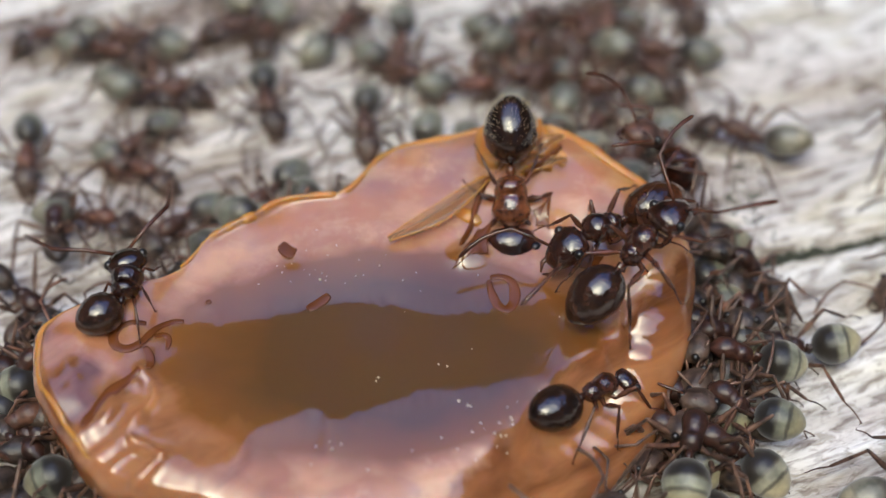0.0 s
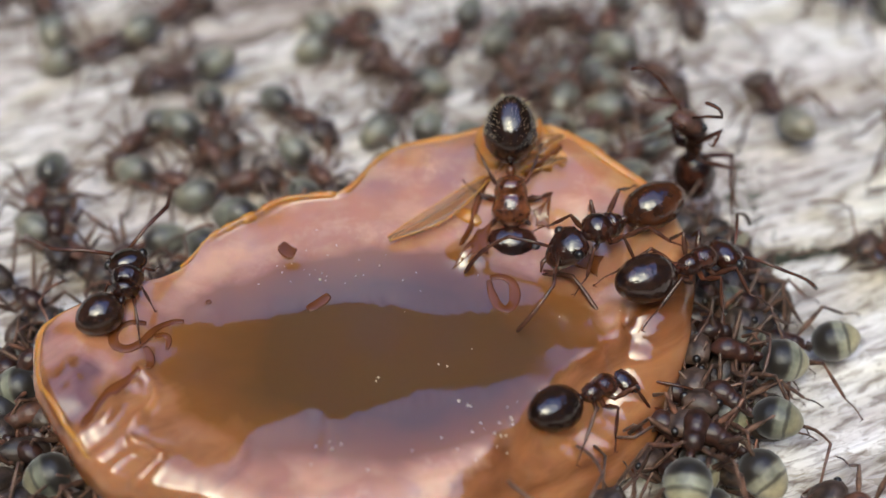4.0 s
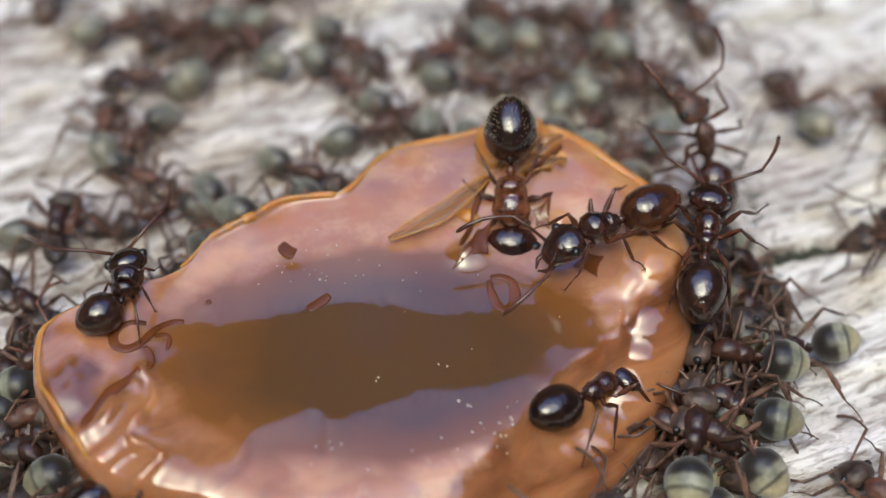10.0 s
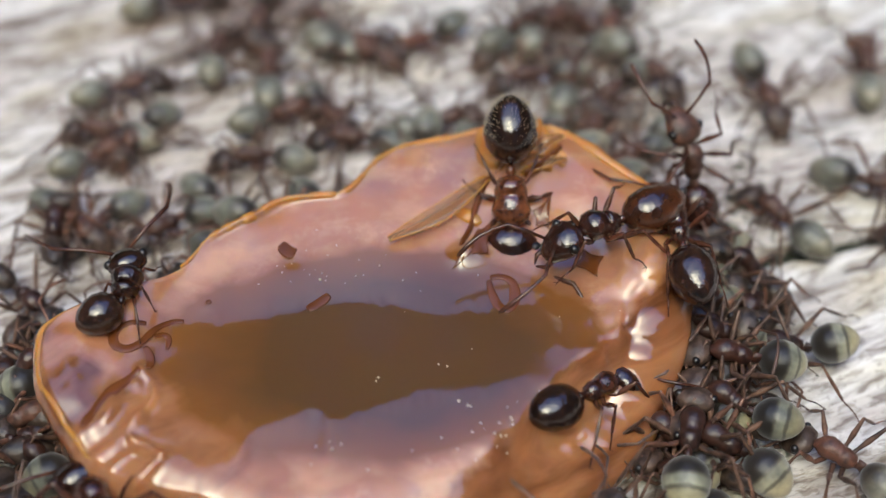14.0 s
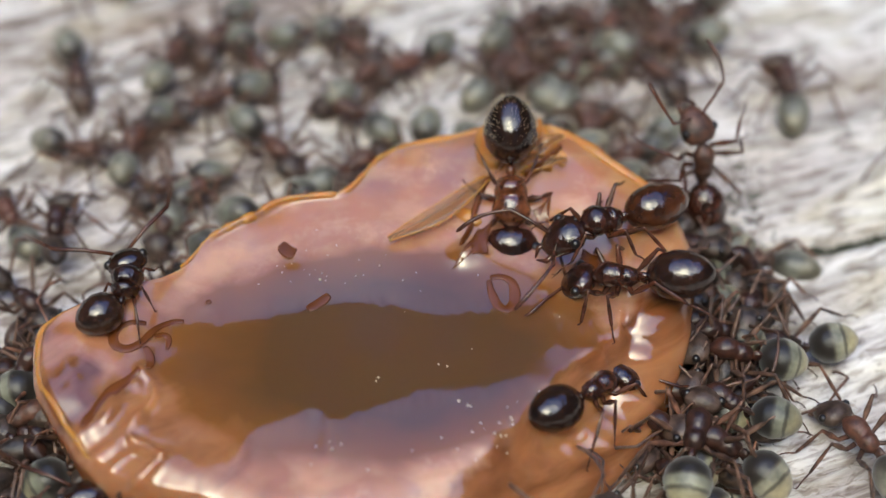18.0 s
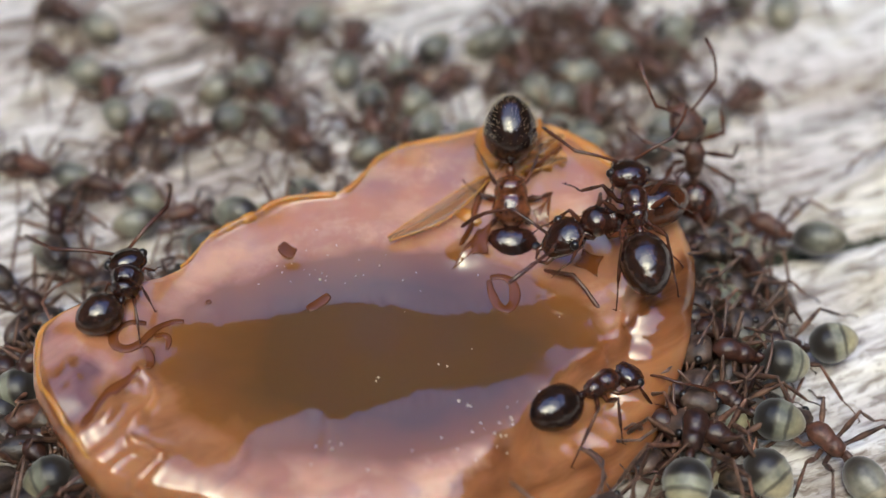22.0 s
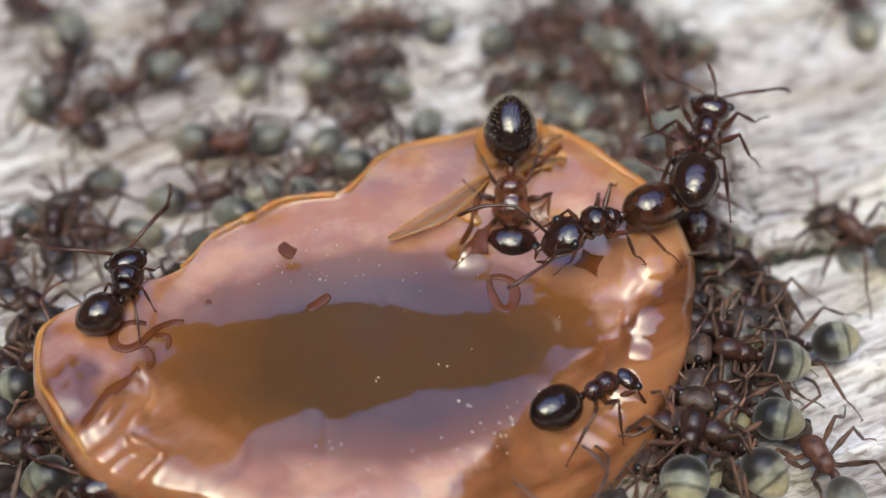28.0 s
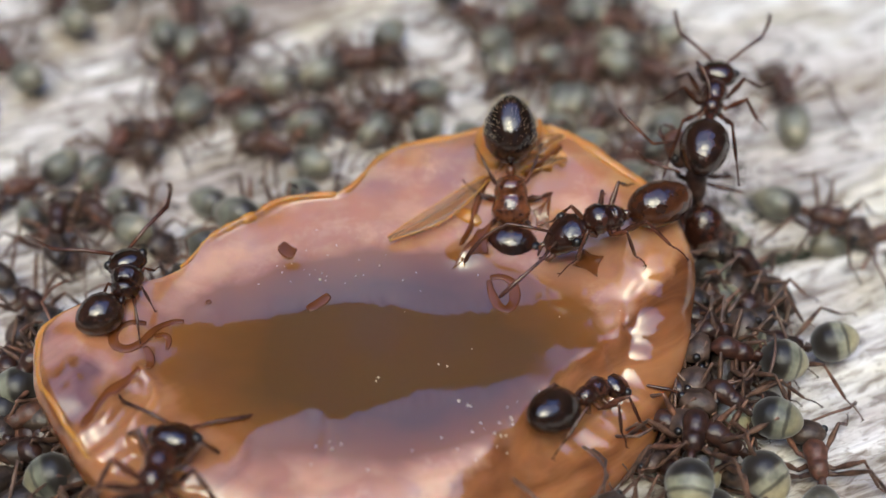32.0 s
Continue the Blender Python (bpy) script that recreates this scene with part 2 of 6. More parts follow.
AMBER = make_amber()
DARK_AMBER = make_dark_amber()
HAIR = plain("pale bristle", (0.20, 0.16, 0.10), (0.42, 0.36, 0.25), 0.5, 3000)
CRUMB = plain("sugar crumb", (0.5, 0.38, 0.26), (0.7, 0.6, 0.48), 0.3, 4000)
SOIL = plain("dark soil crumb", (0.014, 0.015, 0.010), (0.075, 0.078, 0.052), 0.9, 3000)
LEAF = plain("dark green leaf", (0.025, 0.04, 0.012), (0.06, 0.08, 0.03), 0.6, 4)
BARK = plain("grey brown bark", (0.06, 0.045, 0.035), (0.14, 0.11, 0.09), 0.9, 12)
GRASS = plain("meadow grass", (0.03, 0.05, 0.015), (0.08, 0.10, 0.04), 0.9, 3)


# ---- mesh helpers (sizes in millimetres unless said) ----
def solid(name, bm, material, scale=MM, smooth=True):
    me = bpy.data.meshes.new(name)
    bmesh.ops.scale(bm, vec=(scale,) * 3, verts=bm.verts)
    bm.to_mesh(me)
    bm.free()
    me.materials.append(material)
    if smooth:
        me.polygons.foreach_set("use_smooth", [True] * len(me.polygons))
    return me


def part(name, bm, material, parent, label="", at=(0, 0, 0), scale=MM):
    ob = new(name, solid(name, bm, material, scale))
    ob.parent = parent
    ob.location = Vector(at) * scale
    return tagged(ob, label)


def ring_body(bm, rings, sides=14):
    """A closed body from rings of (centre, half width, half height), set across the way from ring to ring."""
    rows = []
    for i, (c, a, h) in enumerate(rings):
        c = Vector(c)
        before, after = Vector(rings[max(i - 1, 0)][0]), Vector(rings[min(i + 1, len(rings) - 1)][0])
        d = (after - before).normalized()
        side = Vector((0, 0, 1)).cross(d)
        side = side.normalized() if side.length > 0.05 else Vector((0, 1, 0))
        top = d.cross(side)
        rows.append([bm.verts.new(c + side * a * math.cos(TAU * k / sides) + top * h * math.sin(TAU * k / sides)) for k in range(sides)])
    for p, q in zip(rows, rows[1:]):
        for k in range(sides):
            bm.faces.new((p[k], p[(k + 1) % sides], q[(k + 1) % sides], q[k]))
    bm.faces.new(rows[0][::-1])
    bm.faces.new(rows[-1])
    return bm


def tube(bm, points, radii, sides=7):
    return ring_body(bm, [(p, r, r) for p, r in zip(points, radii)], sides)


def pod(bm, centre, length, wide, high, count=12, power=0.5, lean=0.0, steps=0, sides=16):
    """An egg along x; steps: overlapping plates; lean shifts the fat part forward."""
    rings = []
    for i in range(count + 1):
        u = -math.cos(math.pi * i / count)
        r = max(0.02, (1 - u * u) ** power * (1 + lean * u))
        if steps:
            r *= 1 + 0.035 * (((u + 1) / 2 * steps) % 1.0)
        rings.append(((centre[0] + u * length / 2, centre[1], centre[2]), wide / 2 * r, high / 2 * r))
    return ring_body(bm, rings, sides)


# ---- the ground, the board and the wood's edge far behind ----
def fbm(x, y, z=0.0):
    return noise.noise((x, y, z)) + 0.5 * noise.noise((2.1 * x, 2.1 * y, z + 7)) + 0.25 * noise.noise((4.3 * x, 4.3 * y, z + 3))


GC, GS = math.cos(radians(GRAIN_TURN)), math.sin(radians(GRAIN_TURN))
FC, FS = math.cos(radians(FIBRE_TURN)), math.sin(radians(FIBRE_TURN))


def board_z(x, y):
    """Height of the weathered board in mm: long fibres, furrows and one open crack."""
    u, v = x * GC + y * GS, -x * GS + y * GC
    p, q = x * FC + y * FS, -x * FS + y * FC
    z = 0.16 * fbm(p * 0.05, q * 0.35) + 0.06 * fbm(p * 0.16, q * 1.5, 5.0) + 0.05 * fbm(p * 0.5, q * 4.0, 8.0)
    z -= 0.25 * max(0.0, noise.noise((p * 0.025, q * 0.22, 11.0)) - 0.15)
    if u > 11.5:
        ragged = 0.10 * noise.noise((u * 1.7, 2.0, 6.0))
        top, low = 0.62 + 0.3 * ragged, -0.30 + ragged + 0.10 * noise.noise((u * 5.0, 4.0, 2.0)) + 0.05 * max(0.0, u - 17.0)
        depth = max(0.0, min(1.0, (u - 11.5) / 1.5))
        z -= 1.1 * depth * max(0.0, min(1.0, (top - v) / 0.08)) * max(0.0, min(1.0, (v - low) / 0.14))
        z -= 0.22 * depth * max(0.0, min(1.0, (top - v) / 0.1)) * math.exp(-max(0.0, low - v) / 1.2)
    return z


def steps_out(near, fine, far, grow):
    xs, d = [0.0], fine
    while xs[-1] < far:
        if xs[-1] > near:
            d *= grow
        xs.append(xs[-1] + d)
    return [-x for x in xs[:0:-1]] + xs


def make_board():
    xs, ys = steps_out(26, 0.16, 420, 1.18), steps_out(26, 0.13, 90, 1.18)
    verts = [(x * MM, y * MM, board_z(x, y) * MM) for y in ys for x in xs]
    nx, ny = len(xs), len(ys)
    faces = [(j * nx + i, j * nx + i + 1, (j + 1) * nx + i + 1, (j + 1) * nx + i) for j in range(ny - 1) for i in range(nx - 1)]
    edge = [i for i in range(nx)] + [j * nx + nx - 1 for j in range(1, ny)] + [(ny - 1) * nx + i for i in range(nx - 2, -1, -1)] + [j * nx for j in range(ny - 2, 0, -1)]
    low = len(verts)
    verts += [(verts[e][0], verts[e][1], -0.045) for e in edge]
    k = len(edge)
    faces += [(edge[i], low + i, low + (i + 1) % k, edge[(i + 1) % k]) for i in range(k)]
    faces.append(tuple(range(low + k - 1, low - 1, -1)))
    me = bpy.data.meshes.new("board")
    me.from_pydata(verts, [], faces)
    me.polygons.foreach_set("use_smooth", [True] * len(me.polygons))
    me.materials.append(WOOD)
    return tagged(new("board", me), "pale grey weathered wooden board with furrows and a crack", "board", kind="structure")


def make_ground():
    bm = bmesh.new()
    bmesh.ops.create_grid(bm, x_segments=40, y_segments=40, size=900.0)
    ob = new("ground", solid("ground", bm, GRASS, 1.0))
    ob.location.z = -0.047
    return tagged(ob, "dark green meadow under and around the board", "ground", kind="structure")


def make_tree():
    """A broad-leaved tree, in metres."""
    rnd = random.Random(4)
    tree = new("tree")
    bm = bmesh.new()
    tube(bm, [(0, 0, 0), (0.1, 0, 2), (0.05, 0.1, 5), (0, 0, 9), (0.1, 0, 11.5)], [0.34, 0.27, 0.2, 0.11, 0.03], 10)
    limbs = []
    for i in range(16):
        a, z = i * 2.4, 2.6 + i * 0.55
        r = 3.6 * math.sin(math.pi * min(1, (i + 4) / 22)) + 0.6
        tip = (r * math.cos(a), r * math.sin(a), z + 1.0)
        tube(bm, [(0, 0, z), (tip[0] * 0.5, tip[1] * 0.5, z + 0.7), tip], [0.10, 0.06, 0.02], 6)
        limbs.append(tip)
    part("trunk", bm, BARK, tree, scale=1.0)
    verts, faces = [], []
    for _ in range(4200):
        t = rnd.random()
        z = 0.1 + 12.4 * t
        r = 4.3 * math.sin(math.pi * (0.24 + 0.72 * t)) ** 0.8 * rnd.random() ** 0.35
        a = rnd.uniform(0, TAU)
        r *= 1 + 0.25 * math.sin(3 * a + 2 * z) * rnd.random()
        c = Vector((r * math.cos(a), r * math.sin(a), z))
        q = Euler((rnd.uniform(0, TAU), rnd.uniform(0, TAU), rnd.uniform(0, TAU))).to_matrix()
        s = rnd.uniform(0.25, 0.6)
        k = len(verts)
        verts += [c + q @ Vector(p) * s for p in ((-0.5, 0, 0), (0, -0.3, 0.08), (0.6, 0, 0), (0, 0.3, 0.08))]
        faces.append((k, k + 1, k + 2, k + 3))
    me = bpy.data.meshes.new("crown")
    me.from_pydata(verts, [], faces)
    me.materials.append(LEAF)
    crown = new("crown", me)
    crown.parent = tree
    return tagged(tree, "tall leafy tree out of view at the meadow's edge", "tree", "trees at the meadow's edge")


make_board()


def make_debris():
    """Dark soil crumbs by the throng and along the crack."""
    r = random.Random(17)
    bm = bmesh.new()
    spots = [(r.gauss(13.0, 0.6), r.gauss(6.5, 1.4), r.uniform(0.03, 0.12)) for _ in range(130)]
    spots = [(x, y, size, board_z(x, y)) for x, y, size in spots]
    # crumbs fill the crack, their dark colour standing for its shade as well
    for _ in range(760):
        u = r.uniform(12.2, 22.0)
        v = 0.16 + 0.03 * max(0.0, u - 17.0) + r.gauss(0, 0.22)
        spots.append((u * GC - v * GS, u * GS + v * GC, r.uniform(0.05, 0.13), -0.75 + r.uniform(-0.2, 0.2)))
    for _ in range(160):
        x, y = r.uniform(-17, 18), r.uniform(-8, 16)
        spots.append((x, y, r.uniform(0.03, 0.08), board_z(x, y)))
    for x, y, size, z in spots:
        m = Matrix.Translation((x, y, z + size * 0.2)) @ Matrix.Rotation(r.uniform(0, TAU), 4, "Z") @ Matrix.Diagonal((size * r.uniform(0.8, 1.8), size, size * 0.6, 1))
        bmesh.ops.create_icosphere(bm, subdivisions=1, radius=1.0, matrix=m)
    return tagged(new("debris", solid("debris", bm, SOIL, MM, False)), "dark soil crumbs scattered over the wooden board", "debris", kind="stuff")


make_debris()
make_ground()
rnd = random.Random(8)
tree = make_tree()
tree.matrix_basis = pose(-1.56, 8.95, -0.05)
for x, y, s in ((-6.5, 9.4, 1), (3.2, 9.0, 1), (7.5, 10.0, 1), (-11.5, 10.5, 1), (12.5, 11, 1), (0.8, 12.5, 1), (-4.2, 13, 1)):
    copy_thing(tree, pose(x * 1.04, y * 1.04, -0.05, 0, 0, rnd.uniform(0, 360)))
# unseen trees added all round to block the low sky and darken the sides
for k in range(16):
    a = radians(40 + k * 17.5) + math.pi / 2
    r = rnd.uniform(9.4, 12.0)
    copy_thing(tree, pose(r * math.cos(a), r * math.sin(a), -0.05, 0, 0, rnd.uniform(0, 360)))

# ---- the caramel ----
MIDDLE = (-2.72, -2.29)
ROUND = (1.31, -2.07, 1.6, 1.75, -0.26, -0.37, -0.09, 0.43, 0.11, -0.3, -0.01, 0.29, -0.01, -0.16, 0.02, 0.13, 0.03, -0.02, -0.08, 0.17, -0.03, -0.12, -0.05, 0.06, 0.07, -0.06, -0.01, 0.01, -0.01, -0.02, 0.01, 0.01)


def soft(v, w=0.5):
    v /= w
    return w * (v if v > 30 else math.log1p(math.exp(v)))


def bell(v, w):
    return math.exp(-(v / w) ** 2)


def blend(v, w):
    v = max(0.0, min(1.0, v / w))
    return v * v * (3 - 2 * v)


def reach(a):
    """Half breadth of the caramel, in mm, towards the angle a."""
    left = (a - math.pi) % TAU
    left -= TAU if left > math.pi else 0.0
    trim = 1.0 * bell(left - 0.01, 0.12) + 0.40 * bell(left - 0.25, 0.11)
    return 9.74 - trim + sum(ROUND[2 * k] * math.cos((k + 1) * a) + ROUND[2 * k + 1] * math.sin((k + 1) * a) for k in range(16))


def between(x, line):
    """The value of a bent line at x."""
    return float(np.mean(np.interp([x + d * 0.06 for d in range(-4, 5)], [p[0] for p in line], [p[1] for p in line])))


def ragged(x, row):
    return 0.20 * noise.noise((x * 0.9, row, 0.0)) + 0.24 * noise.noise((x * 2.8, row, 4.0))


# where the flat pool ends towards the far rim and towards the near side
FAR_LINE = ((-11.0, -4.2), (-9.6, -3.6), (-8.1, -3.6), (-6.4, -3.35), (-5.2, -2.9), (-3.1, -2.25), (-1.8, -2.8), (-0.1, -3.25), (1.6, -2.95), (2.5, -2.7), (4.6, -2.3), (7.0, -2.2))
NEAR_LINE = ((-11.0, -10.0), (-9.4, -10.1), (-7.1, -10.1), (-6.8, -8.45), (-5.73, -7.95), (-4.91, -7.5), (-4.57, -7.15), (-4.2, -7.7), (-3.88, -8.1), (-3.3, -7.95), (-2.4, -7.55), (-1.4, -7.1), (-0.4, -6.8), (1.5, -6.7), (3.4, -6.2), (7.0, -6.0))


def past_crest(x, y):
    """How far a place lies beyond the torn crest, down the broken side, in mm."""
    return 0.748 * x - 0.664 * y - 7.17 - 1.3 * blend(y + 5.6, 3.6) + 0.28 * noise.noise((x * 0.9, y * 0.9, 41.0))


dice = random.Random(14)
# flakes of the torn skin: place, tilt along x and y, rise
FACETS = [
    (7.0, -1.9, 0.0, 0.12, 0.06), (8.15, 0.1, -0.05, 0.10, 0.05), (7.6, -3.4, -0.08, 0.16, 0.05), (6.6, -4.4, 0.0, 0.14, 0.06), (5.3, -1.3, 0.0, 0.08, 0.0), (8.65, -1.6, 0.10, 0.12, 0.0), (3.9, -4.7, 0.0, 0.2, 0.03),
    (6.15, -1.6, 0.12, -0.26, -0.05), (6.05, -3.1, 0.1, -0.24, -0.06), (7.3, -2.6, 0.35, -0.2, -0.12), (7.6, -0.3, 0.1, -0.25, -0.04), (5.5, -4.0, -0.2, -0.2, -0.04), (8.5, -3.3, 0.1, -0.25, -0.06), (7.2, -4.0, 0.25, -0.2, -0.1),
]
FACETS += [(dice.uniform(3.8, 9.5), dice.uniform(-7.5, 1.5), dice.uniform(-0.25, 0.25), dice.choice((-0.2, -0.12, 0.14, 0.22)), dice.uniform(-0.10, 0.08)) for _ in range(44)]
FOLDS = [(dice.uniform(-12.8, -9.0), dice.uniform(-11.0, -5.0), dice.uniform(-0.35, 0.35), dice.uniform(-0.1, 0.42), dice.uniform(-0.08, 0.12)) for _ in range(30)]


def facet(x, y, flakes, keen=3.6):
    """Height of the torn skin: tilted flakes that meet at soft edges."""
    total = height = 0.0
    for fx, fy, tx, ty, rise in flakes:
        dx, dy = x - fx, y - fy
        near = math.exp(-keen * (dx * dx * 1.3 + dy * dy * 0.7))
        total += near
        height += near * (rise + tx * dx + ty * dy)
    return height / total if total > 1e-9 else 0.0


# ropes of pulled paste and the hollows between them at the drawn-out end: their way, half width, rise
ROPES = (
    (((-10.95, -6.0), (-10.48, -6.44), (-10.3, -7.07), (-10.47, -7.64), (-10.8, -8.3), (-10.98, -8.79), (-10.85, -9.2)), 0.20, 0.20),
    (((-11.0, -6.64), (-11.3, -7.39), (-11.64, -7.9), (-11.9, -8.2)), 0.22, 0.15),
    (((-11.3, -9.1), (-11.1, -9.75), (-10.5, -10.2), (-9.95, -10.15), (-9.7, -9.75)), 0.26, 0.20),
    (((-10.76, -9.1), (-10.31, -9.32), (-9.75, -9.75)), 0.17, 0.16),
    (((-11.2, -7.0), (-11.5, -8.2), (-11.9, -9.0), (-11.7, -9.6)), 0.28, -0.16),
    (((-10.7, -9.5), (-10.2, -9.8)), 0.28, -0.14),
)


def beside(x, y, line):
    """How far a place lies from a bent line."""
    least = 9.0
    for (ax, ay), (bx, by) in zip(line, line[1:]):
        ux, uy = bx - ax, by - ay
        k = max(0.0, min(1.0, ((x - ax) * ux + (y - ay) * uy) / (ux * ux + uy * uy)))
        least = min(least, math.hypot(x - ax - k * ux, y - ay - k * uy))
    return least


def sheet_z(x, y):
    """Height of the caramel's wet top in mm: it falls from the far rim, lies flat, and falls again to the near side."""
    far = -3.3 + 0.06 * x
    far += bell(y - far, 2.0) * (between(x, FAR_LINE) - far)
    far += bell(y - far, 0.45) * ragged(x, 3.0)
    near = -7.2 + (0.32 if x < 0 else 0.2) * x
    near += bell(y - near, 1.9) * (between(x, NEAR_LINE) - near)
    near += bell(y - near, 0.45) * ragged(x, 8.0)
    z = 3.9 + 0.155 * soft(y - far, 0.09) - 0.14 * soft(near - y, 0.08) - 0.02 * (y + 5)
    back = blend(y, 2.0)
    z += 0.12 * soft(-10.0 - x) + 0.10 * soft(x - 6.2) * (1 - back)
    for bx, by, size, rise in DIMPLES:
        z += rise * math.exp(-((x - bx) ** 2 + (y - by) ** 2) / size ** 2)
    z += 0.10 * blend(-9.8 - x - 0.2 * math.sin(y * 1.3), 1.6) * 5.0 * math.tanh((y + 7.0) / 5.0)
    z += 0.13 * (blend(x - 5.7 + 0.4 * math.sin(y * 1.1), 1.9) * (1 - back) + blend(x + 2.0, 8.5) * back) * 4.0 * math.tanh((y + 3.0) / 4.0)
    torn = blend(x - 4.7 - 0.35 * max(0.0, y + 4.0), 1.5) * blend(1.0 - y, 2.4)
    if torn > 0:
        z += torn * (facet(x, y, FACETS, 9.0) + 0.05 * noise.noise((x * 2.6, y * 2.0, 2.0)))
    pulled = blend(-9.9 - x, 1.2) * blend(-3.0 - y, 2.0)
    if pulled > 0:
        z += pulled * (0.22 * noise.noise((x * 0.7 - y * 0.25, y * 0.35 + 0.2 * x, 14.0)) + 0.05 * noise.noise((x * 2.0, y * 0.9, 19.0)))
    folded = blend(x + 13.0, 1.0) * blend(-10.0 - x, 0.8) * blend(-5.0 - y, 1.2)
    if folded > 0:
        z += 0.8 * folded * facet(x, y, FOLDS)
    if -12.8 < x < -8.8 and -11.2 < y < -5.2:
        for line, wide, rise in ROPES:
            z += rise * bell(beside(x, y, line), wide * (1 + 0.4 * noise.noise((x * 1.3, y * 1.3, 61.0))))
    s = past_crest(x, y)
    if s > -1.5:
        z -= 0.98 * soft(s, 0.12) + 0.26 * max(0.0, s - 0.8) ** 2
        z += blend(s, 0.6) * (0.22 * noise.noise((x * 0.55 - y * 0.2, y * 0.5 + x * 0.4, 51.0)) + 0.05 * noise.noise((x * 1.6, y * 1.6, 52.0)))
    return z


# knobs and hollows in the sheet: x, y, size, rise
DIMPLES = ((-4.71, -2.75, 0.4, -0.05), (0.74, -0.60, 0.42, 0.28), (4.53, 0.91, 0.4, 0.26), (1.32, -0.42, 0.5, 0.25), (-5.9, -0.7, 0.42, -0.055), (-5.6, -0.85, 0.3, -0.02), (-7.5, 0.5, 0.6, 0.12), (-8.9, -2.9, 0.2, 0.03), (-4.6, -2.9, 0.5, 0.022), (-4.2, -2.7, 0.4, 0.015), (-10.4, -5.6, 0.9, -0.12), (-11.8, -7.6, 1.0, 0.14), (-9.9, -8.9, 0.8, 0.10), (4.2, -4.6, 0.7, 0.08), (2.4, 3.1, 0.8, 0.22), (3.3, 3.7, 0.55, 0.2), (1.7, 2.5, 0.5, 0.12), (3.0, 1.0, 1.0, -0.16), (1.2, 2.0, 0.8, -0.06), (5.4, -0.6, 1.2, -0.12), (-3.2, 0.6, 1.6, 0.05), (-4.0, -9.0, 1.2, 0.04), (1.6, -9.0, 0.8, 0.06))


# dark reflections and drops built up: their way over the skin, half their width
DARK_STROKES = (
    (((-10.9, -3.93), (-11.6, -3.95), (-12.1, -4.35), (-12.1, -4.95), (-11.5, -5.2), (-11.05, -4.8), (-10.75, -4.1), (-10.2, -3.6), (-9.6, -3.55)), 0.16, 0.045, DARK_AMBER),
    (((-10.75, -4.5), (-10.35, -4.2), (-10.1, -4.4), (-10.15, -5.0)), 0.10, 0.045, DARK_AMBER),
    (((-10.95, -4.9), (-10.7, -5.5), (-10.75, -6.0)), 0.2, 0.045, DARK_AMBER),
    (((-10.85, -5.9), (-11.75, -6.9), (-12.4, -7.9), (-12.68, -8.7)), 0.17, 0.045, DARK_AMBER),
    (((1.75, -1.55), (2.25, -1.42), (2.75, -1.75), (2.68, -2.65), (2.4, -3.0), (2.05, -2.75), (1.8, -2.1), (1.75, -1.6)), 0.17, 0.045, DARK_AMBER),
    (((-5.15, -3.0), (-4.7, -2.6), (-4.25, -2.25)), 0.2, 0.045, DARK_AMBER),
    (((-6.3, -0.02), (-5.95, -0.28), (-5.6, -0.38)), 0.34, 0.03, DARK_AMBER),
    (((-8.95, -2.75), (-8.7, -2.65)), 0.09, 0.045, DARK_AMBER),
)
# amber gum drawn round the trapped insect; the dark strands are its legs
GUM_AND_LEGS = (
    (((1.6, 5.5), (1.6, 4.5), (1.78, 3.6), (2.3, 3.4)), 0.28, 0.4, AMBER),
    (((1.72, 5.7), (1.85, 4.9), (2.1, 4.3), (2.4, 4.0)), 0.16, 0.5, AMBER),
    (((3.95, 5.7), (3.75, 5.0), (3.45, 4.4), (3.1, 4.0)), 0.2, 0.44, AMBER),
    (((3.94, 5.5), (4.14, 4.7), (4.5, 4.0), (4.95, 3.7)), 0.24, 0.3, AMBER),
    (((0.4, 1.5), (1.1, 1.25), (1.45, 0.8)), 0.24, 0.2, AMBER),
    (((3.15, 2.7), (3.96, 3.31), (4.85, 4.2)), 0.09, 0.75, DARK_AMBER),
    (((1.2, 1.0), (1.0, 0.5), (0.62, -0.3)), 0.09, 0.5, DARK_AMBER),
    (((3.3, 3.75), (4.0, 4.0), (4.5, 3.8), (4.85, 3.3)), 0.15, 0.3, AMBER),
    (((3.2, 3.1), (3.8, 3.4), (4.4, 3.2)), 0.13, 0.3, AMBER),
    (((1.9, 2.9), (1.5, 2.3), (1.2, 1.4), (1.05, 0.5)), 0.11, 0.3, DARK_AMBER),
)


# torn shards of skin: corners and their height over the skin
SHARDS = (
    ((0.34, -1.23, 0.06), (1.75, -0.62, 0.10), (1.95, 0.92, 0.30), (1.34, 0.52, 0.20)),
    ((3.49, 1.33, 0.20), (3.60, 0.75, 0.12), (4.15, 0.58, 0.08), (4.25, 1.88, 0.25)),
    ((5.0, -0.9, 0.05), (5.9, -1.5, 0.10), (6.2, -0.6, 0.16), (5.4, -0.2, 0.12)),
)


def edge_drop(a, f):
    """How far the edge has dropped, in mm, where it turns down by f; on one stretch it is broken off steeply."""
    broken = bell((a + math.pi) % TAU - math.pi + 0.95, 0.45)
    deep = 0.45 + 0.5 - 0.5 * math.sin(a - 0.8) + 0.15 * broken
    return deep * ((1 - math.cos(f)) * (1 - 0.8 * broken) + 0.8 * broken * math.sin(f))


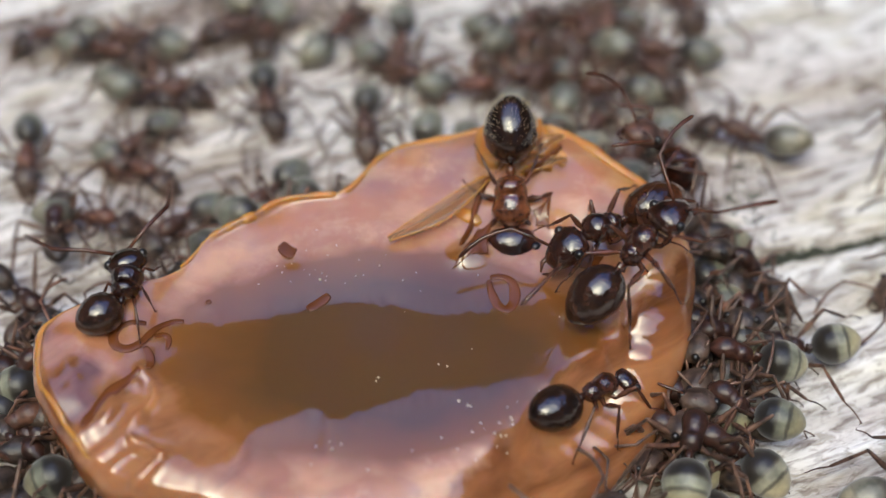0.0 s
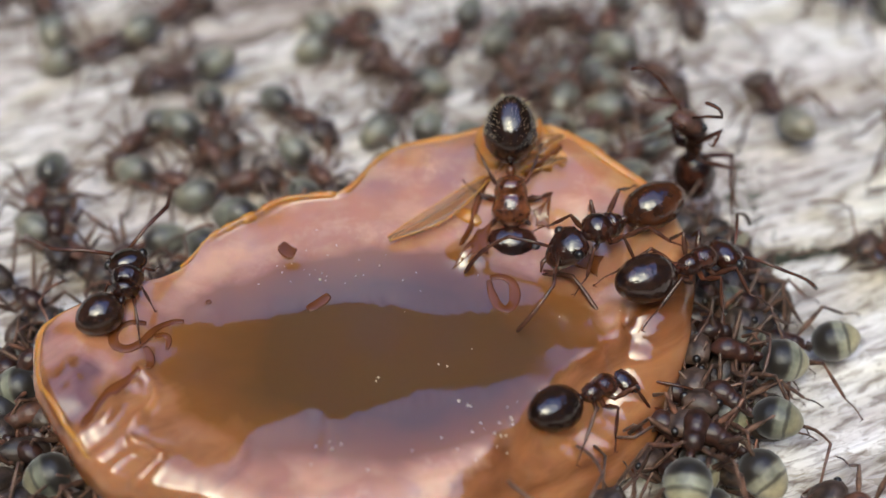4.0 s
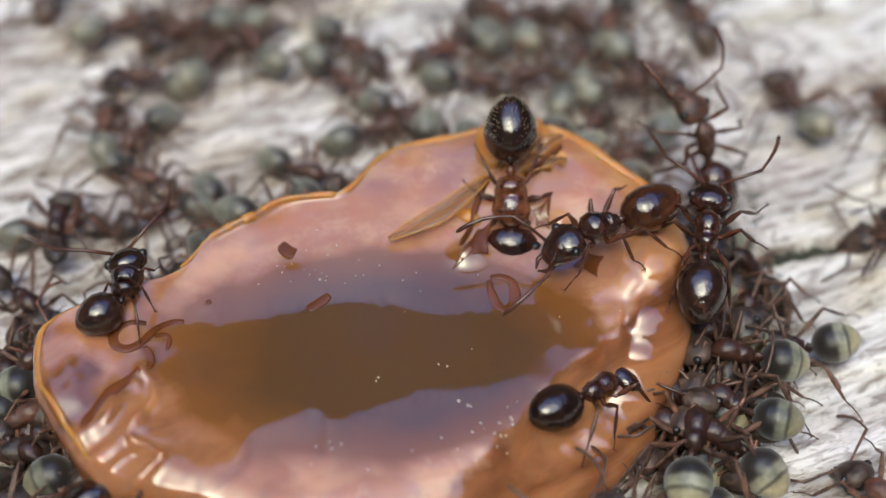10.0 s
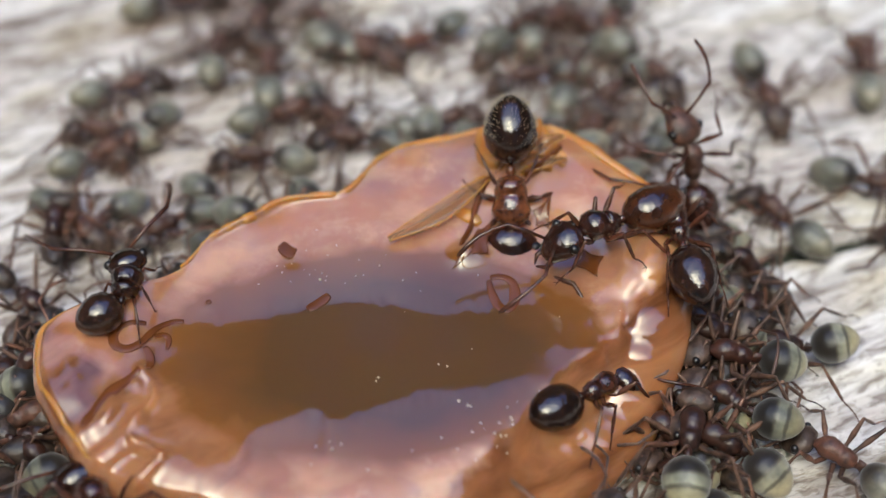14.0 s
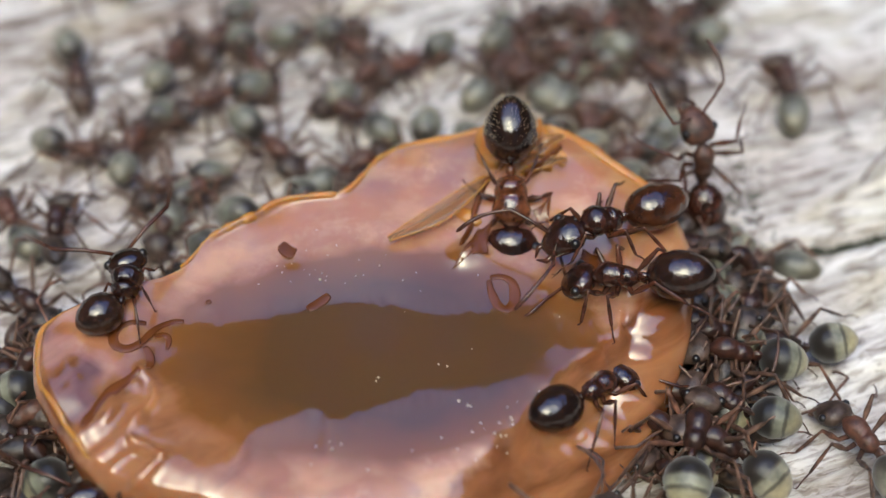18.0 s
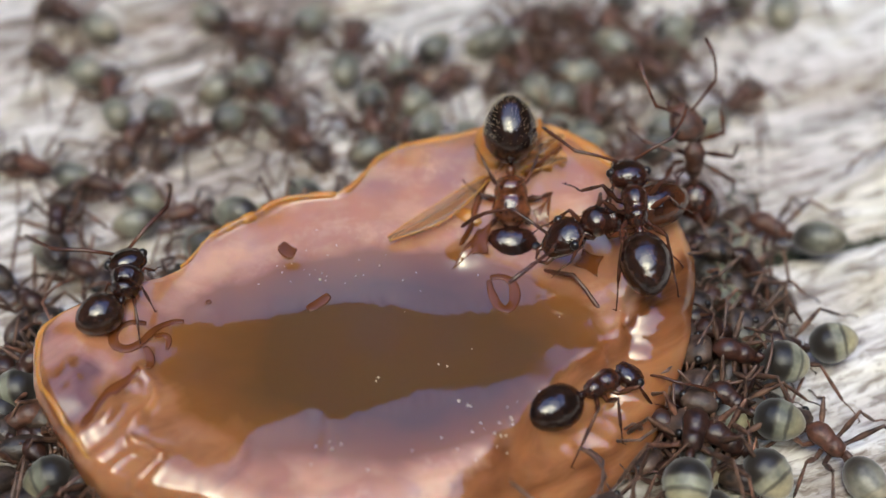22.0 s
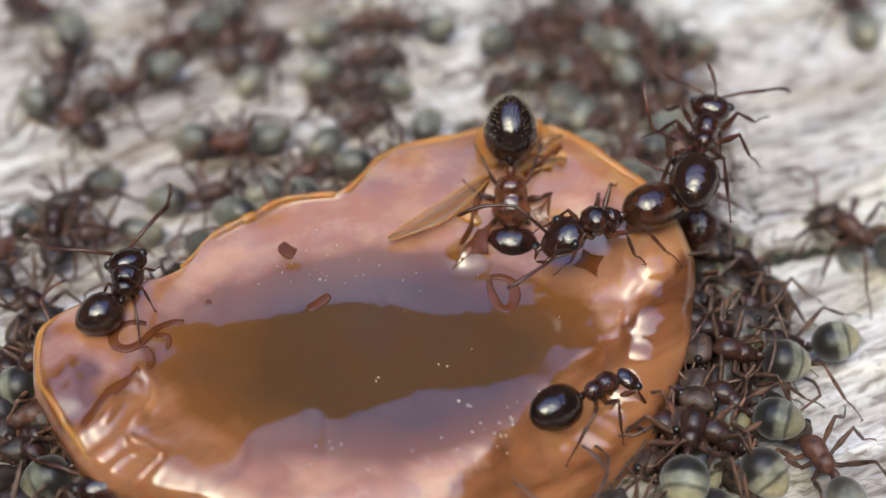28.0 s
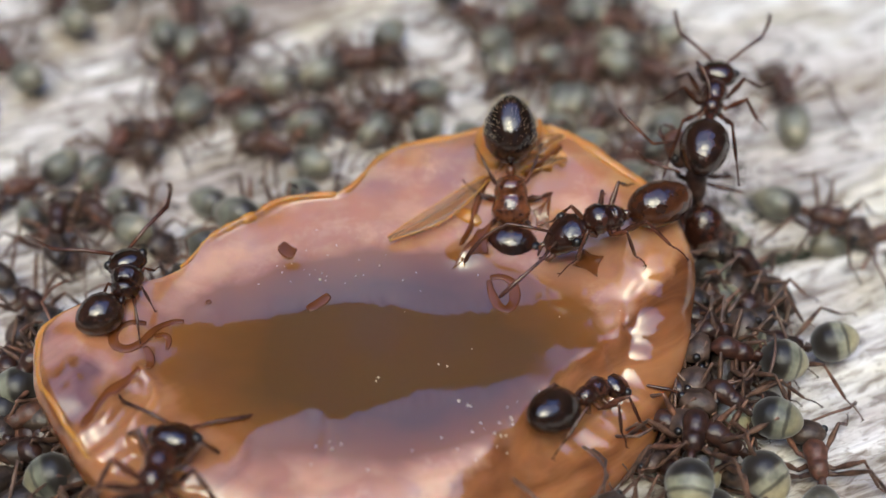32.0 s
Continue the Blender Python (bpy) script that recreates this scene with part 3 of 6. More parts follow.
def caramel_z(x, y):
    """Height of the caramel over the board at a place, or None beside it."""
    dx, dy = x - MIDDLE[0], y - MIDDLE[1]
    a, r = math.atan2(dy, dx), math.hypot(dx, dy)
    q = r / reach(a)
    front = 0.5 - 0.5 * math.sin(a - 0.8)
    lip = 0.05 + 0.13 * front
    if q > 0.99:
        return None
    if q <= 1 - lip:
        return sheet_z(x, y)
    k = (1 - lip) / q
    f = math.asin((q - 1 + lip) / lip)
    return sheet_z(MIDDLE[0] + dx * k, MIDDLE[1] + dy * k) - edge_drop(a, f)


def make_caramel_drop():
    turns, inner, outer, wall = 560, 140, 18, 10
    verts, faces = [], []
    for j in range(1, inner + outer + wall + 1):
        for i in range(turns):
            a = TAU * i / turns
            r = reach(a)
            c, s = math.cos(a), math.sin(a)
            front = 0.5 - 0.5 * math.sin(a - 0.8)
            lip = 0.05 + 0.13 * front
            if j <= inner:
                q = (1 - lip) * j / inner
                drop = 0.0
            elif j <= inner + outer:
                f = math.pi / 2 * (j - inner) / outer
                q = 1 - lip + lip * math.sin(f)
                drop = edge_drop(a, f)
            else:
                f = (j - inner - outer) / wall
                q = 1 - 0.07 * f * f * (1 - 0.5 * front)
                drop = None
            x, y = MIDDLE[0] + r * q * c, MIDDLE[1] + r * q * s
            q0 = min(q, 1 - lip)
            top = sheet_z(MIDDLE[0] + r * q0 * c, MIDDLE[1] + r * q0 * s)
            rim = (0.16 + 0.12 * noise.noise((x * 0.45, y * 0.45, 31.0))) * (1 - front) * bell(q - 0.965, 0.02)
            if drop is not None:
                z = top - drop + rim
            else:
                z = (top - edge_drop(a, math.pi / 2)) * (1 - f) - 0.5 * f
            wrinkle = max(0.0, (q - 0.75) / 0.25)
            z += wrinkle * 0.10 * fbm(x * 0.5, y * 0.5, 2.0)
            x += wrinkle * 0.12 * noise.noise((x * 0.6, y * 0.6, z)) * c
            verts.append((x * MM, y * MM, z * MM))
    rows = inner + outer + wall
    for j in range(rows - 1):
        for i in range(turns):
            k = (i + 1) % turns
            faces.append((j * turns + i, (j + 1) * turns + i, (j + 1) * turns + k, j * turns + k))
    hub = len(verts)
    verts.append((MIDDLE[0] * MM, MIDDLE[1] * MM, sheet_z(*MIDDLE) * MM))
    faces += [(hub, i, (i + 1) % turns) for i in range(turns)]
    me = bpy.data.meshes.new("caramel")
    me.from_pydata(verts, [], faces)
    me.polygons.foreach_set("use_smooth", [True] * len(me.polygons))
    me.materials.append(CARAMEL)
    sweet = tagged(new("caramel", me), "glossy brown half-melted caramel sweet lying on the board", "sweet")
    rnd = random.Random(3)
    # the clear lip along the far rim, with thicker folds in it
    for a0, a1, thick, sink in ((2.48, 2.70, 0.34, 0.0), (2.70, 2.78, 0.14, 0.0), (2.10, 2.50, 0.18, 0.0), (1.88, 2.12, 0.2, 0.0), (1.36, 1.90, 0.15, 0.0), (0.98, 1.38, 0.18, 0.0), (0.36, 0.86, 0.33, 0.0), (2.76, 3.00, 0.09, 0.0), (3.19, 3.52, 0.26, 0.2), (3.50, 3.80, 0.14, 0.2)):
        pts, radii = [], []
        for i in range(33):
            a = a0 + (a1 - a0) * i / 32
            r = reach(a) * (0.972 + 0.008 * noise.noise((a * 9, 1.0, 4.0)))
            x, y = MIDDLE[0] + r * math.cos(a), MIDDLE[1] + r * math.sin(a)
            swell = thick * (0.85 + 0.5 * noise.noise((a * 9.0, a0 * 7, 2.0)) + 0.10 * noise.noise((a * 40.0, 3.0, 2.0))) * math.sin(math.pi * (0.05 + 0.9 * i / 32)) ** 0.4
            pts.append((x, y, caramel_z(x, y) + 0.24 - 0.5 * thick - sink))
            radii.append(max(0.04, swell))
        bm = bmesh.new()
        tube(bm, pts, radii, 10)
        part("fold", bm, AMBER, sweet, "clear amber fold of the caramel's skin")
    # strands over the skin: mirrored dark strokes, drops, gum and the trapped ant's legs
    for line, thick, tall, substance in DARK_STROKES + GUM_AND_LEGS:
        pts = []
        for (ax, ay), (bx, by) in zip(line, line[1:]):
            pts += [(ax + (bx - ax) * k / 5, ay + (by - ay) * k / 5) for k in range(5)]
        pts.append(line[-1])
        n = len(pts) - 1
        soften = [tuple(sum(pts[min(n, max(0, i + d))][c] for d in (-2, -1, 0, 1, 2)) / 5 for c in (0, 1)) for i in range(n + 1)]
        rings = []
        for i, (x, y) in enumerate(soften):
            wide = thick * (1.25 + 0.35 * noise.noise((x * 1.5, y * 1.5, 6.0))) * math.sin(math.pi * (0.06 + 0.88 * i / n)) ** 0.5
            rings.append(((x, y, sheet_z(x, y)), wide, tall * (0.6 + wide)))
        bm = bmesh.new()
        ring_body(bm, rings, 12)
        part("thread", bm, substance, sweet, "amber strand lying on the caramel")
    # shards of skin pulled up round the trapped insect
    for corners in SHARDS:
        bm = bmesh.new()
        ring, n = [], len(corners)
        middle = [sum(c[k] for c in corners) / n for k in range(3)]
        for i, p in enumerate(corners):
            q = corners[(i + 1) % n]
            for k in range(6):
                f = k / 6
                tuck = 0.22 * math.sin(math.pi * f)
                ring.append([(p[d] + (q[d] - p[d]) * f) * (1 - tuck) + middle[d] * tuck for d in range(3)])
        count = len(ring)
        rows = []
        for face in (1, -1):
            for size in (1.0, 0.85, 0.5):
                rows.append([bm.verts.new([middle[0] + (x - middle[0]) * size, middle[1] + (y - middle[1]) * size, sheet_z(x, y) + middle[2] + (z - middle[2]) * size + face * 0.03 * (1.3 - size) + 0.03 * noise.noise((x * 3, y * 3, size))]) for x, y, z in ring])
        loops = [rows[5], rows[4], rows[3], rows[0], rows[1], rows[2]]
        for p, q in zip(loops, loops[1:]):
            for i in range(count):
                j = (i + 1) % count
                bm.faces.new((p[i], p[j], q[j], q[i]))
        bm.faces.new(loops[-1])
        bm.faces.new(loops[0][::-1])
        part("shard", bm, DARK_AMBER, sweet, "thin brown shard of torn caramel skin")
    # sugar grains along the broken crest
    for _ in range(14):
        a = rnd.uniform(-1.35, -0.62)
        k = reach(a) * (0.70 + rnd.gauss(0, 0.02))
        x, y = MIDDLE[0] + k * math.cos(a), MIDDLE[1] + k * math.sin(a)
        bm = bmesh.new()
        bmesh.ops.create_icosphere(bm, subdivisions=1, radius=rnd.uniform(0.015, 0.05))
        part("sugar_grain", bm, CRUMB, sweet, at=(x, y, caramel_z(x, y) + 0.0))
    # crumbs and bubbles on the wet top
    for cx, cy, spread, count, size in ((-4.2, -0.9, 1.5, 26, 0.045), (-4.6, -1.6, 0.1, 1, 0.1), (0.8, -7.4, 0.25, 3, 0.10), (-2.27, -6.3, 0.2, 2, 0.08), (-0.1, -5.7, 0.2, 2, 0.06), (2.0, -8.8, 0.7, 9, 0.08), (-3.9, -9.3, 0.6, 6, 0.07), (1.2, -2.0, 2.5, 6, 0.04)):
        for _ in range(count):
            x, y = rnd.gauss(cx, spread), rnd.gauss(cy, spread * 0.6)
            bm = bmesh.new()
            bmesh.ops.create_icosphere(bm, subdivisions=1, radius=size * rnd.uniform(0.3, 0.75))
            part("crumb", bm, CRUMB, sweet, at=(x, y, sheet_z(x, y) + 0.01))
    return sweet


make_caramel_drop()

# ---- ants ----
LEGS = {
    "front_leg": ((1.45, 0.30, 0.85), (0.25, 0.35, -0.15), (0.75, 1.05, 0.75), (1.25, 1.9, -0.45), (1.9, 2.35, -0.85)),
    "middle_leg": ((1.05, 0.34, 0.80), (0.0, 0.4, -0.15), (-0.1, 1.4, 0.85), (-0.35, 2.3, -0.45), (-0.65, 3.0, -0.8)),
    "hind_leg": ((0.65, 0.32, 0.80), (-0.1, 0.4, -0.15), (-1.0, 1.25, 1.05), (-2.1, 2.05, -0.2), (-2.9, 2.6, -0.8)),
}


def make_ant(label, gaster, thorax, head, leg, droop=0.0, curl=0.0, nod=0.0, slim=1.0, spread=1.0, feelers=0.0, face=0.0, bristly=False, skullsize=1.08, lie=1.0, stout=1.15, longer=1.0, seed=1):
    """One ant, standing, head towards +x. droop and curl turn the gaster at the waist, nod the head; degrees."""
    rnd = random.Random(seed)
    ant = new("ant")
    bm = bmesh.new()
    pod(bm, (-1.5 * slim * longer, 0, 0), 3.0 * slim * longer, 2.0 * slim, 1.9 * slim, 22, 0.55, 0.12, 5)
    bag = part("gaster", bm, gaster, ant, at=(-0.05, 0, 1.0))
    bag.rotation_euler = (0, radians(-droop), radians(curl))
    if bristly:
        bm = bmesh.new()
        for k in range(420):
            u, a = rnd.uniform(-0.98, 0.5), rnd.uniform(0, TAU)
            r = (1 - u * u) ** 0.55 * 0.98 * slim
            base = Vector((-1.5 * slim * longer * (1 - u), r * math.cos(a), r * 0.95 * math.sin(a)))
            out = Vector((-0.7, math.cos(a), math.sin(a))).normalized()
            side = out.cross(Vector((0, 0.3, 1))).normalized() * 0.012
            bm.faces.new([bm.verts.new(p) for p in (base - side, base + side, base + out * rnd.uniform(0.10, 0.22))])
        hairs = part("bristles", bm, HAIR, bag, "fine pale bristles")
    bm = bmesh.new()
    ring_body(bm, [((-0.18, 0, 0.8), 0.05, 0.05), ((-0.05, 0, 0.95), 0.16, 0.28), ((0.08, 0, 0.95), 0.2, 0.36), ((0.2, 0, 0.85), 0.1, 0.12), ((0.4, 0, 0.82), 0.1, 0.1)], 10)
    part("petiole", bm, thorax, ant)
    bm = bmesh.new()
    rings = (((0.3, 0, 0.82), 0.12, 0.1), ((0.45, 0, 0.95), 0.32, 0.3), ((0.75, 0, 1.05), 0.37, 0.36), ((0.95, 0, 1.08), 0.36, 0.34), ((1.02, 0, 1.10), 0.355, 0.33), ((1.15, 0, 1.16), 0.38, 0.37), ((1.45, 0, 1.2), 0.44, 0.41), ((1.75, 0, 1.15), 0.4, 0.32), ((1.98, 0, 1.08), 0.2, 0.17), ((2.12, 0, 1.05), 0.12, 0.1))
    ring_body(bm, [(c, a * stout, h * stout) for c, a, h in rings], 14)
    part("thorax", bm, thorax, ant)
    bm = bmesh.new()
    ring_body(bm, [((-0.02, 0, 0), 0.12, 0.1), ((0.06, 0, 0.02), 0.5, 0.3), ((0.3, 0, 0.04), 0.68, 0.42), ((0.65, 0, 0.02), 0.68, 0.45), ((1.0, 0, -0.06), 0.55, 0.38), ((1.3, 0, -0.14), 0.38, 0.26), ((1.4, 0, -0.18), 0.2, 0.14)], 16)
    skull = part("head", bm, head, ant, at=(2.08, 0, 1.05))
    skull.rotation_euler = (0, radians(25 + nod), radians(face))
    skull.scale = (skullsize,) * 3
    for side in (-1, 1):
        bm = bmesh.new()
        bmesh.ops.create_uvsphere(bm, u_segments=10, v_segments=7, radius=0.17)
        part("eye", bm, EYE_SHELL, skull, "black compound eye", at=(0.5, 0.6 * side, 0.17))
        bm = bmesh.new()
        tube(bm, [(1.25, 0.28 * side, -0.18), (1.55, 0.3 * side, -0.26), (1.78, 0.05 * side, -0.28)], [0.11, 0.09, 0.03], 6)
        part("mandible", bm, leg, skull)
        bm = bmesh.new()
        a = rnd.uniform(-0.2, 0.2) + feelers
        elbow = (0.55 + 0.2 * a, (1.35 - 0.4 * a) * side, 0.55 + 0.3 * a)
        tip = (1.75 + rnd.uniform(-0.2, 0.2), (0.35 + rnd.uniform(-0.3, 0.3)) * side, -0.35 + 0.3 * a)
        pts = [(0, 0, 0), (elbow[0] * 0.5, elbow[1] * 0.5, elbow[2] * 0.6), elbow]
        pts += [(elbow[0] + tip[0] * t, elbow[1] + tip[1] * t + 0.12 * side * math.sin(math.pi * t), elbow[2] + tip[2] * t + 0.15 * math.sin(math.pi * t)) for t in (0.06, 0.25, 0.5, 0.75, 0.95, 1.0)]
        tube(bm, pts, [0.05, 0.055, 0.065, 0.05, 0.055, 0.065, 0.075, 0.07, 0.03], 7)
        part("antenna", bm, leg, skull, at=(1.0, 0.2 * side, 0.22))
        for name, (root, *joints) in LEGS.items():
            bm = bmesh.new()
            wob = rnd.uniform(-0.15, 0.15)
            pts = [(0, 0, 0)] + [((p[0] + wob * k * 0.5), p[1] * side * spread, p[2] * (lie if p[2] > 0 else 1)) for k, p in enumerate(joints)]
            mid = lambda p, q, t: tuple(a + (b - a) * t for a, b in zip(p, q))
            knee, ankle = pts[2], pts[3]
            tube(bm, [pts[0], pts[1], mid(pts[1], knee, 0.15), mid(pts[1], knee, 0.45), mid(pts[1], knee, 0.85), knee, mid(knee, pts[1], -0.05)], [0.12, 0.10, 0.085, 0.135, 0.085, 0.075, 0.03], 8)
            limb = part(name, bm, leg, ant, at=(root[0], root[1] * side, root[2]))
            bm = bmesh.new()
            tube(bm, [mid(knee, ankle, -0.04), knee, mid(knee, ankle, 0.12), mid(knee, ankle, 0.5), mid(knee, ankle, 0.93), ankle], [0.03, 0.066, 0.055, 0.088, 0.068, 0.04], 8)
            part("tibia", bm, leg, limb)
            bm = bmesh.new()
            sag = [mid(ankle, pts[4], t) for t in (0.0, 0.25, 0.27, 0.5, 0.52, 0.75, 0.77, 1.0)]
            sag = [(p[0], p[1], p[2] + 0.10 * math.sin(math.pi * i / 7)) for i, p in enumerate(sag)]
            tube(bm, sag, [0.034, 0.046, 0.03, 0.04, 0.027, 0.036, 0.025, 0.03], 6)
            for claw in (-1, 1):
                tube(bm, [pts[4], (pts[4][0] + 0.10, pts[4][1] + 0.07 * claw, pts[4][2] - 0.02), (pts[4][0] + 0.14, pts[4][1] + 0.10 * claw, pts[4][2] - 0.08)], [0.022, 0.016, 0.006], 5)
            part("tarsus", bm, leg, limb)
    tagged(ant, label, "ant", "ants round the caramel")
    return ant


GREY_LABEL = "rust and grey ant with a banded gaster crawling on the board"
WALKERS = [make_ant(GREY_LABEL, GREY_GASTER, RED_SHELL, DUSTY_HEAD, DUSTY_LEG, droop=d, curl=c, slim=0.82, seed=s, feelers=f) for d, c, s, f in ((5, 0, 1, 0.0), (-12, 12, 2, 0.3), (12, -14, 3, -0.3))]
used = set()


def another(proto, scale=1.0, label=""):
    """The prototype itself the first time, then copies of it."""
    if proto.name in used:
        ant = copy_thing(proto, pose(0, 0, 0))
    else:
        used.add(proto.name)
        ant = proto
    ant.scale = (scale,) * 3
    return tagged(ant, label)


def stand(ant, x, y, z, roll=0, pitch=0, yaw=0):
    """Put an ant in its place, mm and degrees."""
    ant.matrix_basis = pose(x * MM, y * MM, z * MM, roll, pitch, yaw) @ Matrix.Diagonal((*ant.scale, 1))
    return ant


